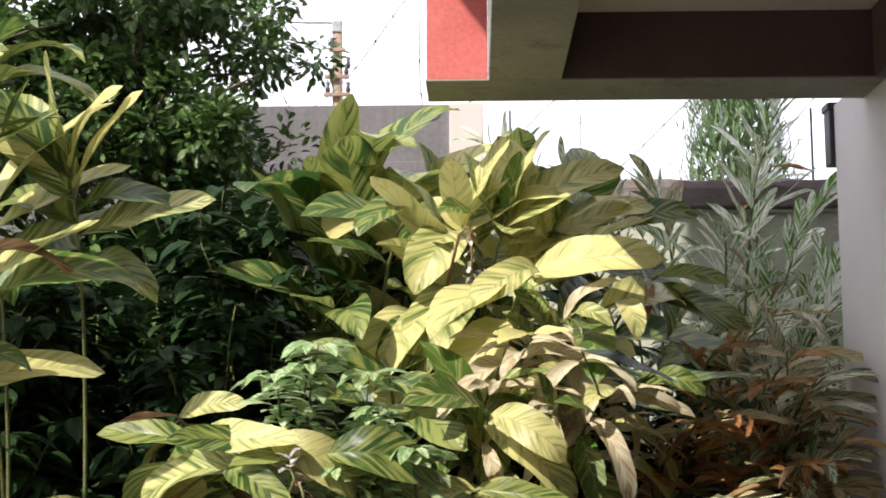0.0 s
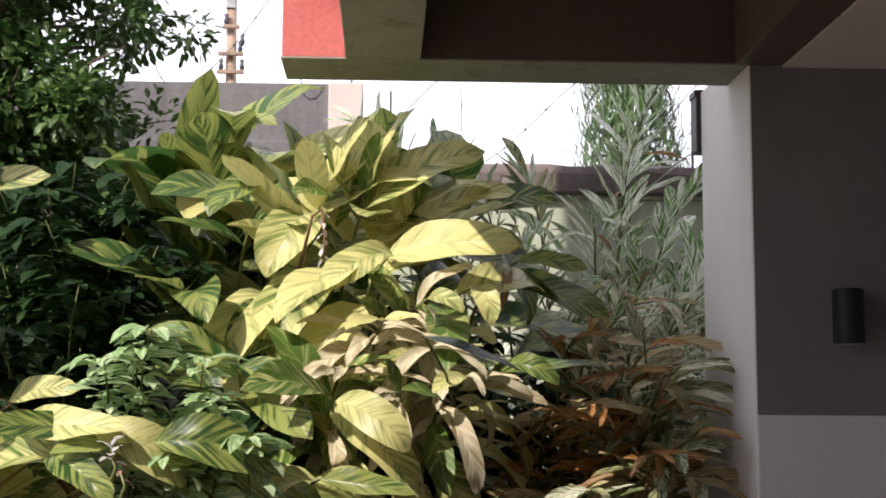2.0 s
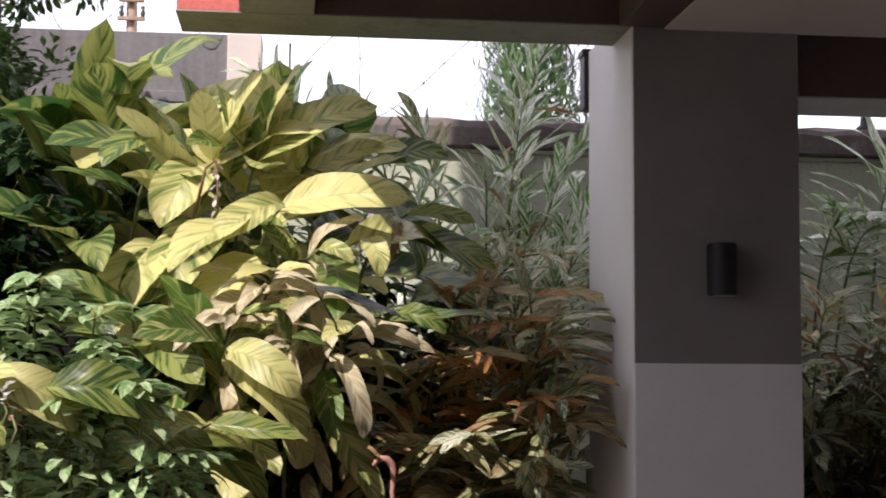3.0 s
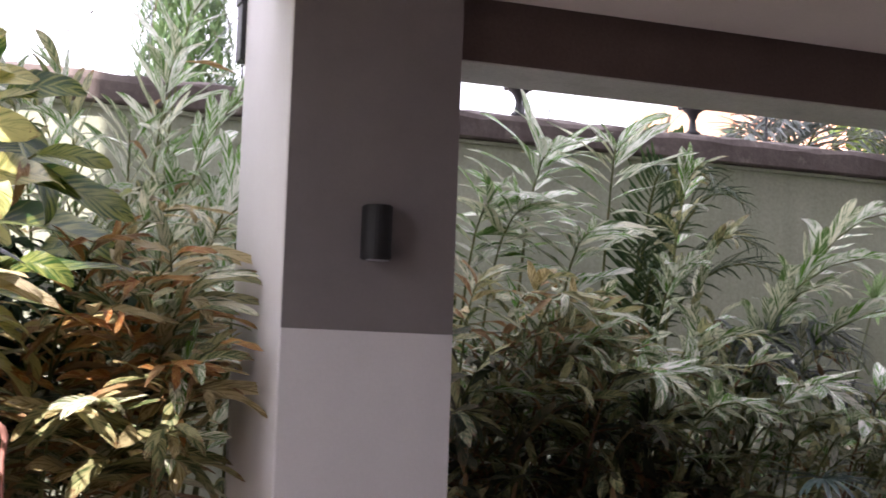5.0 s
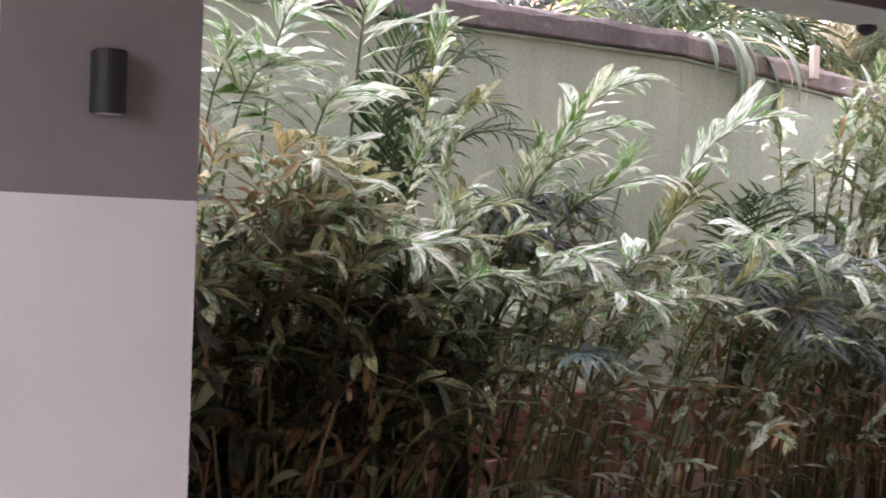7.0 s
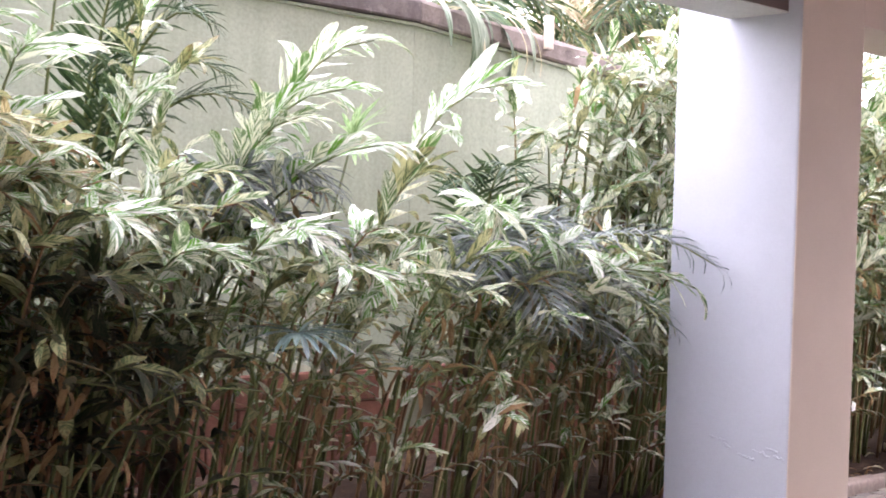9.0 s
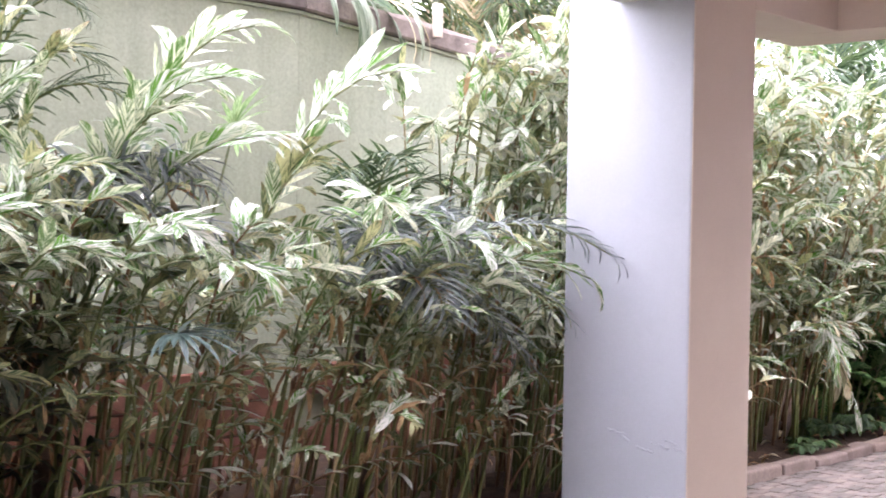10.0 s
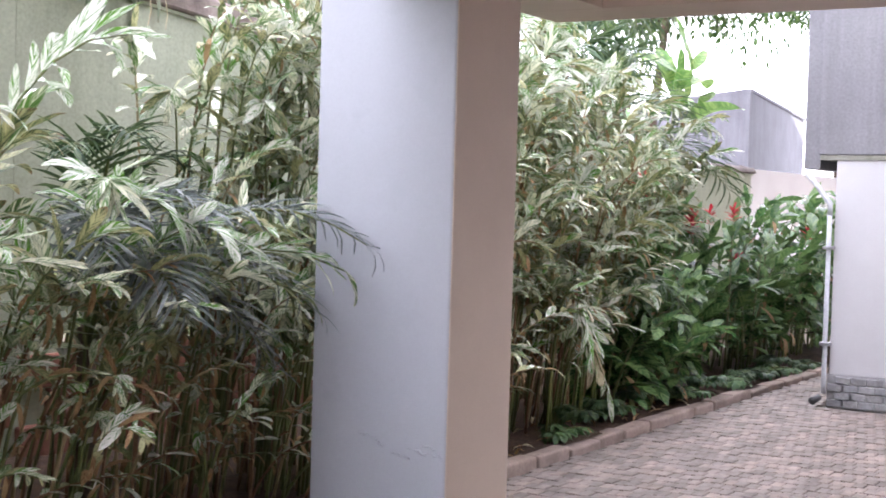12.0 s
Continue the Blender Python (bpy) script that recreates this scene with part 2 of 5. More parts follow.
# Ginger leaf coloured near black to stand for shade low in the hedge
M["leaf_deep"] = leaf_mat("ginger leaf with shade in its colour", (0.016, 0.03, 0.011), (0.10, 0.09, 0.05), 0.4, 16, 3.5, 0.6, 0.2, 0.45, by_island=True, sheen=0.2)
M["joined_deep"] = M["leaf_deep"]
M["leaf_rust"] = leaf_mat("rust red withered leaf", (0.32, 0.11, 0.025), (0.58, 0.36, 0.13), 0.5, 16, 3.0, 0.6, 0.3, 0.5)
# Gold tint puts the warm sunlight on these leaves into their colour
M["leaf_gold"] = leaf_mat("ginger leaf tinted gold for warm sun", (0.20, 0.15, 0.04), (0.68, 0.58, 0.32), 0.55, 13, 4.0, 0.4, 0.28, 0.4, 0.07)
# Shade is put into this leaf colour, darker than the shrub leaf
M["leaf_under"] = leaf_mat("undergrowth leaf darkened for shade", (0.010, 0.030, 0.008), (0.032, 0.065, 0.02), 0.4, 4, 1.0, 0.6, 0.2, 0.0, by_island=True, sheen=0.15)
# Blue-grey tint stands for sky reflected in a smooth leaf
M["leaf_blue"] = leaf_mat("dark glossy leaf", (0.06, 0.08, 0.075), (0.12, 0.15, 0.14), 0.4, 12, 3.0, 0.22, 0.1, 0.0)
M["leaf_green"] = leaf_mat("deep green heliconia leaf", (0.035, 0.10, 0.028), (0.15, 0.25, 0.08), 0.5, 18, 3.0, 0.24, 0.35, 0.08)
for _k, _args in {
    "cream": ((0.065, 0.155, 0.022), (0.88, 0.87, 0.68), 0.50, 13, 4.0, 0.28, 0.22, 0.25, 0.05),
    "white": ((0.10, 0.24, 0.035), (0.94, 0.94, 0.86), 0.52, 13, 4.0, 0.26, 0.22, 0.16, 0.05),
    "dull": ((0.05, 0.09, 0.025), (0.46, 0.44, 0.22), 0.5, 15, 3.2, 0.42, 0.3, 0.55),
    "dry": ((0.20, 0.10, 0.04), (0.42, 0.28, 0.14), 0.6, 12, 3.0, 0.7, 0.25, 0.6),
    "green": ((0.035, 0.095, 0.028), (0.16, 0.25, 0.085), 0.5, 18, 3.0, 0.24, 0.35, 0.08),
    "lime": ((0.035, 0.085, 0.02), (0.34, 0.36, 0.10), 0.45, 13, 2.6, 0.38, 0.35, 0.12),
}.items():
    M["joined_" + _k] = leaf_mat("joined " + _k + " leaves", *_args, by_island=True)
M["leaf_shrub"] = leaf_mat("small dark shrub leaf", (0.032, 0.08, 0.018), (0.12, 0.20, 0.05), 0.4, 4, 1.0, 0.30, 0.25, 0.0, by_island=True)
M["leaf_fresh"] = leaf_mat("fresh green small leaf", (0.21, 0.35, 0.13), (0.54, 0.66, 0.38), 0.5, 4, 1.0, 0.4, 0.35, 0.0, by_island=True)
M["leaf_palm"] = leaf_mat("palm leaflet", (0.025, 0.062, 0.022), (0.10, 0.145, 0.055), 0.4, 3, 0.5, 0.35, 0.3, 0.15, by_island=True)
M["leaf_palm_blue"] = leaf_mat("blue-grey palm leaflet", (0.07, 0.09, 0.085), (0.26, 0.29, 0.28), 0.55, 3, 0.5, 0.33, 0.25, 0.1, by_island=True)
M["leaf_palm_teal"] = leaf_mat("teal fan palm leaf", (0.045, 0.085, 0.078), (0.15, 0.21, 0.195), 0.5, 3, 0.5, 0.33, 0.25, 0.05, by_island=True)
M["leaf_palm_dry"] = leaf_mat("drying palm leaflet", (0.24, 0.19, 0.11), (0.50, 0.44, 0.30), 0.5, 3, 0.5, 0.6, 0.25, 0.4, by_island=True)
M["leaf_weeping"] = leaf_mat("weeping tree leaf", (0.045, 0.105, 0.035), (0.14, 0.22, 0.085), 0.5, 4, 1.0, 0.4, 0.3, 0.0, by_island=True)
M["leaf_far"] = leaf_mat("far foliage", (0.07, 0.15, 0.03), (0.30, 0.36, 0.10), 0.5, 4, 1.0, 0.5, 0.35, 0.2, by_island=True)
M["petal_white"] = leaf_mat("white petal", (0.75, 0.62, 0.60), (0.85, 0.83, 0.80), 0.7, 5, 1, 0.5, 0.4, 0.15)
M["petal_red"] = leaf_mat("red bract", (0.45, 0.012, 0.03), (0.62, 0.03, 0.05), 0.5, 6, 1, 0.4, 0.3, 0.0)
M["petal_pink"] = leaf_mat("pink dried bract", (0.42, 0.16, 0.13), (0.62, 0.33, 0.27), 0.5, 6, 1, 0.5, 0.3, 0.2)
M["leaf_banana"] = leaf_mat("light green banana-like leaf", (0.10, 0.22, 0.05), (0.30, 0.42, 0.14), 0.5, 24, 2.0, 0.35, 0.4, 0.1)
M["petal_rose"] = leaf_mat("pale rose flower stalk", (0.58, 0.30, 0.25), (0.72, 0.45, 0.38), 0.5, 6, 1, 0.5, 0.3, 0.0)
M["leaf_strap"] = leaf_mat("grey-green strap leaf", (0.10, 0.14, 0.08), (0.30, 0.34, 0.25), 0.5, 6, 1.0, 0.4, 0.3, 0.15)
M["petal_orange"] = leaf_mat("orange bract", (0.62, 0.22, 0.03), (0.70, 0.38, 0.10), 0.5, 6, 1, 0.5, 0.35, 0.0)


# ---------------------------------------------------------------- mesh tools
def mesh_of(name, verts, faces, mat=None, uvs=None, smooth=False):
    me = bpy.data.meshes.new(name)
    me.from_pydata([tuple(v) for v in verts], [], faces)
    if uvs is not None:
        lay = me.uv_layers.new(name="UVMap")
        idx = np.empty(len(me.loops), dtype=np.int32)
        me.loops.foreach_get("vertex_index", idx)
        lay.data.foreach_set("uv", np.asarray(uvs, dtype=np.float32)[idx].ravel())
    if mat is not None:
        me.materials.append(M[mat])
    if smooth:
        me.polygons.foreach_set("use_smooth", [True] * len(me.polygons))
    return me


def under(name, me, parent=None, m=None, label=""):
    """Links mesh data as one object, under a thing or a part."""
    ob = new(name, me)
    if parent is not None:
        ob.parent = parent
    if m is not None:
        ob.matrix_basis = m
    return tagged(ob, label)


def part(name, bm, mat, parent=None, label=""):
    me = bpy.data.meshes.new(name)
    bm.to_mesh(me)
    bm.free()
    me.materials.append(M[mat])
    return under(name, me, parent, None, label)


def box_bm(x0, x1, y0, y1, z0, z1, bevel=0.0, seg=2):
    bm = bmesh.new()
    bmesh.ops.create_cube(bm, size=1.0)
    for v in bm.verts:
        v.co = Vector(((x0 + x1) / 2 + v.co.x * (x1 - x0), (y0 + y1) / 2 + v.co.y * (y1 - y0), (z0 + z1) / 2 + v.co.z * (z1 - z0)))
    if bevel:
        bmesh.ops.bevel(bm, geom=bm.edges[:], offset=bevel, segments=seg, affect="EDGES", profile=0.6)
    return bm


def box(name, x0, x1, y0, y1, z0, z1, mat, parent=None, bevel=0.0, label=""):
    return part(name, box_bm(x0, x1, y0, y1, z0, z1, bevel), mat, parent, label)


def thing(name, at, label, category, group="", kind=""):
    e = new(name)
    e.location = at
    e.empty_display_size = 0.1
    return tagged(e, label, category, group, kind)


def tube(points, radii, sides=6):
    """Vertices and faces of a tapered tube along a line of points."""
    pts = [Vector(p) for p in points]
    vs, fs = [], []
    ref = Vector((0.31, 0.92, 0.2)).normalized()
    for i, p in enumerate(pts):
        t = (pts[min(i + 1, len(pts) - 1)] - pts[max(i - 1, 0)]).normalized()
        a = t.cross(ref)
        if a.length < 1e-3:
            a = t.cross(Vector((1, 0, 0)))
        a.normalize()
        b = t.cross(a)
        for k in range(sides):
            w = 2 * math.pi * k / sides
            vs.append(p + (a * math.cos(w) + b * math.sin(w)) * radii[i])
    for i in range(len(pts) - 1):
        for k in range(sides):
            k2 = (k + 1) % sides
            fs.append((i * sides + k, i * sides + k2, (i + 1) * sides + k2, (i + 1) * sides + k))
    fs.append(tuple(range(sides))[::-1])
    fs.append(tuple((len(pts) - 1) * sides + k for k in range(sides)))
    return vs, fs


def bez(p0, p1, p2, s):
    return p0 * (1 - s) ** 2 + p1 * 2 * s * (1 - s) + p2 * s * s


def bez_tan(p0, p1, p2, s):
    return ((p1 - p0) * (1 - s) + (p2 - p1) * s).normalized()


def orient(at, way, up, size):
    """The pose of a blade that grows from a place along a way, its face towards up."""
    y = way.normalized()
    x = y.cross(up)
    if x.length < 1e-4:
        x = y.cross(Vector((1, 0.2, 0.1)))
    x.normalize()
    z = x.cross(y)
    m = Matrix((x, y, z)).transposed().to_4x4()
    return Matrix.Translation(at) @ m @ Matrix.Diagonal((size, size, size, 1))


def blade(width, droop, fold, wave, seed, n=7, twist=0.0, fat=0.6, half=1):
    """One leaf of length 1 along y: rib and two halves of some strips each, drooping and wavy, with a drawn-out tip."""
    rng = random.Random(seed)
    vs, uv, fs = [], [], []
    y = z = 0.0
    ph = rng.uniform(0, 6)
    peak = 0.6 / (0.6 + fat)
    top = peak ** 0.6 * (1 - peak) ** fat
    row = 2 * half + 1
    for i in range(n + 1):
        t = i / n
        a = droop * (t ** 1.3)
        if i:
            y += math.cos(a) / n
            z -= math.sin(a) / n
        w = width * 0.5 * (t ** 0.6 * (1 - t) ** fat) / top * (1 + 0.05 * math.sin(ph + 7 * t))
        w = max(w, 0.006)
        f = fold * (1 - 0.6 * t)
        tw = twist * t
        for q in range(-half, half + 1):
            c = q / half
            side = -1 if c < 0 else 1
            dz = abs(c) ** 1.4 * w * f + abs(c) ** 2 * wave * math.sin(ph * (1 + side) + 9 * t + side) * w
            dx = c * w * math.cos(math.atan(f))
            vs.append(Vector((dx * math.cos(tw) - dz * math.sin(tw), y + math.sin(a) * dz, z + dz * math.cos(a) * math.cos(tw) + dx * math.sin(tw))))
            uv.append((0.5 + 0.5 * c, t))
    for i in range(n):
        for q in range(2 * half):
            o = i * row + q
            fs.append((o, o + 1, o + row + 1, o + row))
    return vs, fs, uv


LEAVES = {}


def leaf_set(key, mat, width, droops, fold=0.35, wave=0.16, n=11, fat=0.62):
    LEAVES[key] = []
    for i, d in enumerate(droops):
        v, f, uv = blade(width * (0.88 + 0.08 * i), d, fold, wave, hash_of(key) + i, n, twist=(-1) ** i * 0.25, fat=fat, half=2)
        LEAVES[key].append(mesh_of("leaf", v, f, mat, uv, smooth=True))


def hash_of(s):
    return sum(ord(c) * (i + 1) for i, c in enumerate(s))


leaf_set("yellow", "leaf_yellow", 0.36, (0.4, 0.8, 1.2, 1.6))
leaf_set("upright", "leaf_yellow", 0.37, (0.1, 0.3, 0.55, 0.8), 0.3, 0.14)
leaf_set("lime", "leaf_lime", 0.36, (0.3, 0.6, 1.0, 1.4))
leaf_set("cream", "leaf_cream", 0.195, (0.15, 0.45, 0.75, 1.1))
leaf_set("white", "leaf_white", 0.21, (0.15, 0.45, 0.75, 1.1))
leaf_set("dull", "leaf_dull", 0.18, (0.3, 0.7, 1.0, 1.4))
leaf_set("dry", "leaf_dry", 0.15, (0.5, 0.9, 1.2, 1.5), 0.6, 0.35)
leaf_set("straw", "leaf_straw", 0.20, (0.6, 1.0, 1.5, 1.9), 0.5, 0.35)
leaf_set("rust", "leaf_rust", 0.17, (0.3, 0.7, 1.0), 0.5, 0.3)
leaf_set("gold", "leaf_gold", 0.22, (0.2, 0.5, 0.8, 1.2))
leaf_set("blue", "leaf_blue", 0.24, (0.3, 0.6), 0.25, 0.1)
leaf_set("green", "leaf_green", 0.28, (0.3, 0.7, 1.1, 1.5), 0.3, 0.12)
leaf_set("strap", "leaf_strap", 0.07, (2.3, 2.7, 3.0), 0.4, 0.1, 12)
leaf_set("banana", "leaf_banana", 0.36, (0.3, 0.7, 1.1), 0.3, 0.12, 14)
leaf_set("strap_dead", "leaf_straw", 0.05, (2.4, 2.8, 3.0), 0.5, 0.25, 12)
leaf_set("petal", "petal_white", 0.55, (0.6, 1.0), 0.3, 0.3, 5)
leaf_set("bract", "petal_red", 0.30, (0.2, 0.5), 0.6, 0.1, 5)
leaf_set("pink", "petal_pink", 0.30, (0.8, 1.4), 0.5, 0.2, 5)
leaf_set("orange", "petal_orange", 0.30, (0.3, 0.7), 0.6, 0.1, 5)

UP = Vector((0, 0, 1))


def cane(clump, rng, base, top, keys, n, size, start=0.35, lift=0.8, dry=0.0, spread=1.0, rad=0.011, azim=None, mat="cane", store=None, wide=70, tip_angle=26, sunward=0.08, jit=0.11):
    """A cane from base to top that bears leaves in two rows. base and top are world places; the clump stands at its own."""
    o = clump.location
    p0, p2 = Vector(base) - o, Vector(top) - o
    p1 = Vector((p0.x + (p2.x - p0.x) * 0.22, p0.y + (p2.y - p0.y) * 0.22, p0.z + (p2.z - p0.z) * lift))
    p1 += Vector((rng.uniform(-1, 1), rng.uniform(-1, 1), 0)) * 0.09
    k = 8
    vs, fs = tube([bez(p0, p1, p2, i / k) for i in range(k + 1)], [rad * (1 - 0.7 * i / k) for i in range(k + 1)], 5)
    stem = under("cane", mesh_of("cane", vs, fs, mat, smooth=True), clump)
    az = rng.gauss(0.45, 0.55) if azim is None else azim
    row = Vector((math.cos(az), math.sin(az), 0))
    for i in range(n):
        f = i / max(n - 1, 1)
        s = start + (1 - start) * f
        at, tg = bez(p0, p1, p2, s), bez_tan(p0, p1, p2, s)
        lat = (row - tg * row.dot(tg)).normalized() * (1 if i % 2 else -1)
        lat = (lat + Vector((rng.uniform(-1, 1), rng.uniform(-1, 1), rng.uniform(-0.5, 0.5))) * jit).normalized()
        a = radians((wide - (wide - tip_angle) * f ** 1.6 + rng.uniform(-12, 12)) * spread)
        way = tg * math.cos(a) + lat * math.sin(a)
        face = (UP * 0.75 + tg * 0.7 + Vector((-0.45, -0.75, 0.1)) * sunward + Vector((rng.uniform(-1, 1), rng.uniform(-1, 1), 0)) * 0.35)
        sz = size * rng.uniform(0.65, 1.2) * (0.72 + 0.5 * math.sin(math.pi * min(1, 0.25 + 0.75 * f)))
        key = keys[rng.randrange(len(keys))]
        if rng.random() < dry * (1.6 - 1.5 * f):
            key = "dry"
            sz *= 0.7
            way = (way + Vector((0, 0, -0.7))).normalized()
        if store is not None:
            store.setdefault(key, []).append(orient(at, way, face, sz))
        else:
            under("leaf", rng.choice(LEAVES[key]), stem, orient(at, way, face, sz))
    return stem


def joined_leaves(places, width, mat, name, droops=(0.4, 0.9), n=3):
    """Many small leaves in one mesh. places: poses whose scale is the leaf's length."""
    shapes = [blade(width, d, 0.3, 0.1, 5 + i, n) for i, d in enumerate(droops)]
    V, F, U = [], [], []
    off = 0
    for i, m in enumerate(places):
        v, f, uv = shapes[i % len(shapes)]
        a = np.array([tuple(p) for p in v])
        mm = np.array(m)
        V.append(a @ mm[:3, :3].T + mm[:3, 3])
        F += [tuple(q + off for q in face) for face in f]
        U += uv
        off += len(v)
    return mesh_of(name, np.concatenate(V), F, mat, U, smooth=True)


def frond_mesh(p0, p1, p2, rng, leaflets, length, mat, droop=0.9, width=0.055, vee=0.35, rad=0.008):
    """A feather palm frond: rachis and two rows of leaflets, one mesh."""
    pl = []
    for i in range(leaflets):
        s = 0.16 + 0.84 * i / (leaflets - 1)
        at, tg = bez(p0, p1, p2, s), bez_tan(p0, p1, p2, s)
        side0 = tg.cross(UP)
        if side0.length < 0.05:
            side0 = tg.cross(Vector((1, 0, 0)))
        side0.normalize()
        nrm = side0.cross(tg)
        for sg in (-1, 1):
            a = radians(62 - 34 * s + rng.uniform(-7, 7))
            way = tg * math.cos(a) + side0 * sg * math.sin(a) + nrm * vee * rng.uniform(0.6, 1.3)
            L = length * (0.45 + 0.75 * math.sin(math.pi * (0.12 + 0.8 * s))) * rng.uniform(0.88, 1.1)
            pl.append(orient(at, way, nrm + side0 * sg * -0.3, L))
    me = joined_leaves(pl, width, mat, "frond", (droop * 0.6, droop, droop * 1.5), 4)
    return me


def palm(name, at, fronds, rng, label, mat="leaf_palm", leaflets=26, length=0.32, width=0.085, stem_h=0.0, category="palm", droop=0.9):
    e = thing(name, at, label, category)
    base = Vector((0, 0, stem_h))
    vs, fs = tube([(0, 0, -0.02), (0.01, 0, stem_h * 0.5 + 0.02), base + Vector((0, 0, 0.1))], [0.045, 0.038, 0.03], 8)
    under("trunk", mesh_of("trunk", vs, fs, "bark", smooth=True), e)
    for tip, up in fronds:
        t = Vector(tip) - Vector(at)
        mid = Vector((base.x + (t.x - base.x) * 0.45, base.y + (t.y - base.y) * 0.45, max(t.z, base.z) + up))
        k = 8
        v2, f2 = tube([bez(base, mid, t, i / k) for i in range(k + 1)], [0.013 - 0.010 * i / k for i in range(k + 1)], 5)
        r = under("rachis", mesh_of("rachis", v2, f2, "cane", smooth=True), e)
        under("frond", frond_mesh(base, mid, t, rng, leaflets, length, mat, droop, width), r)
    return e


def fan_leaf(e, at, radius, way, rng, mat):
    """A fan palm leaf on its stalk, as a part."""
    o = Vector(e.location)
    a = Vector(at) - o
    vs, fs = tube([(0, 0, 0), a * 0.6 + Vector((0, 0, 0.1)), a], [0.009, 0.007, 0.005], 5)
    st = under("stalk", mesh_of("stalk", vs, fs, "cane", smooth=True), e)
    w = Vector(way).normalized()
    side = w.cross(UP).normalized()
    pl = []
    for i in range(25):
        ang = radians(-130 + 260 * i / 24)
        d = (w * math.cos(ang) + side * math.sin(ang) + UP * 0.22)
        pl.append(orient(a, d, UP + w * -0.2, radius * rng.uniform(0.85, 1.08)))
    under("fan", joined_leaves(pl, 0.10, mat, "fan", (0.3, 0.5, 0.75), 5), st)


def limb_tree(name, at, rng, height, spread, trunk_r, n_limbs, leaves, leaf_len, leaf_w, mat, label, category="tree", shape=None, droop=0.0, low=0.25):
    """A tree or shrub: trunk, limbs and a crown of single leaves grown in uneven tufts round the limbs' twigs."""
    e = thing(name, at, label, category)
    top = Vector((rng.uniform(-0.1, 0.1) * spread, rng.uniform(-0.1, 0.1) * spread, height))
    k = 6
    pts = [Vector((0, 0, -0.05)).lerp(top, i / k) + Vector((rng.uniform(-1, 1), rng.uniform(-1, 1), 0)) * trunk_r * 1.2 * (0 < i < k) for i in range(k + 1)]
    vs, fs = tube(pts, [trunk_r * (1 - 0.85 * i / k) for i in range(k + 1)], 8)
    trunk = under("trunk", mesh_of("trunk", vs, fs, "bark", smooth=True), e)
    tufts = []
    for j in range(n_limbs):
        f = low + (1 - low) * (j + rng.random()) / n_limbs
        b = Vector((0, 0, -0.05)).lerp(top, f * 0.92)
        az = j * 2.4 + rng.uniform(-0.5, 0.5)
        r = spread * (shape(f) if shape else math.sin(math.pi * min(1, 0.2 + 0.75 * f)) ** 0.7) * rng.uniform(0.6, 1.1)
        tip = b + Vector((math.cos(az) * r, math.sin(az) * r, r * rng.uniform(0.15, 0.7) * (1 - 2 * droop)))
        mid = b.lerp(tip, 0.5) + Vector((0, 0, r * 0.12))
        lv, lf = tube([bez(b, mid, tip, i / 4) for i in range(5)], [trunk_r * 0.32 * (1 - 0.8 * i / 4) for i in range(5)], 5)
        under("limb", mesh_of("limb", lv, lf, "bark", smooth=True), trunk)
        for q in range(5):
            c = bez(b, mid, tip, 0.3 + 0.7 * rng.random())
            tufts.append((c + Vector((rng.gauss(0, 1), rng.gauss(0, 1), rng.gauss(0, 0.8))) * r * 0.16, r * rng.uniform(0.12, 0.26)))
    pl = []
    for _ in range(leaves):
        c, r = tufts[rng.randrange(len(tufts))]
        d = Vector((rng.gauss(0, 1), rng.gauss(0, 1), rng.gauss(0, 1))).normalized()
        p = c + d * r * rng.random() ** 0.4
        way = (d + Vector((rng.gauss(0, 0.5), rng.gauss(0, 0.5), rng.gauss(0, 0.4) - droop * 3 + 0.1)))
        pl.append(orient(p, way, UP + d * 0.5 + Vector((rng.gauss(0, 0.5), rng.gauss(0, 0.5), 0)), leaf_len * rng.uniform(0.7, 1.25)))
    tagged(under("crown", joined_leaves(pl, leaf_w, mat, "crown"), e), kind="stuff")
    return e


# ---------------------------------------------------------------- ground and boundary
gm = bmesh.new()
bmesh.ops.create_grid(gm, x_segments=8, y_segments=8, size=400)
g = part("ground", gm, "ground")
g.location.z = -0.06
tagged(g, "dusty brown earth reaching out to the horizon", "ground", kind="structure")

soil_bm = bmesh.new()
bmesh.ops.create_grid(soil_bm, x_segments=90, y_segments=14, size=0.5)
for v in soil_bm.verts:
    v.co = Vector((4.3 + v.co.x * 20.6, 1.79 + v.co.y * 2.18, 0.02))
    v.co.z += 0.05 * noise.noise(v.co * 2.3) + 0.02 * noise.noise(v.co * 9)
tagged(part("planting_bed", soil_bm, "soil"), "dark red-brown soil of the bed behind the kerb", "soil", kind="structure")
soil2 = bmesh.new()
bmesh.ops.create_grid(soil2, x_segments=30, y_segments=20, size=0.5)
for v in soil2.verts:
    v.co = Vector((-3.2 + v.co.x * 5.6, -0.55 + v.co.y * 2.54, 0.0))
    v.co.z += 0.05 * noise.noise(v.co * 2.3) + 0.03
tagged(part("planting_bed", soil2, "soil"), "dark soil under the broad-leaved plants beside the carport", "soil", kind="structure")

YW = 2.89


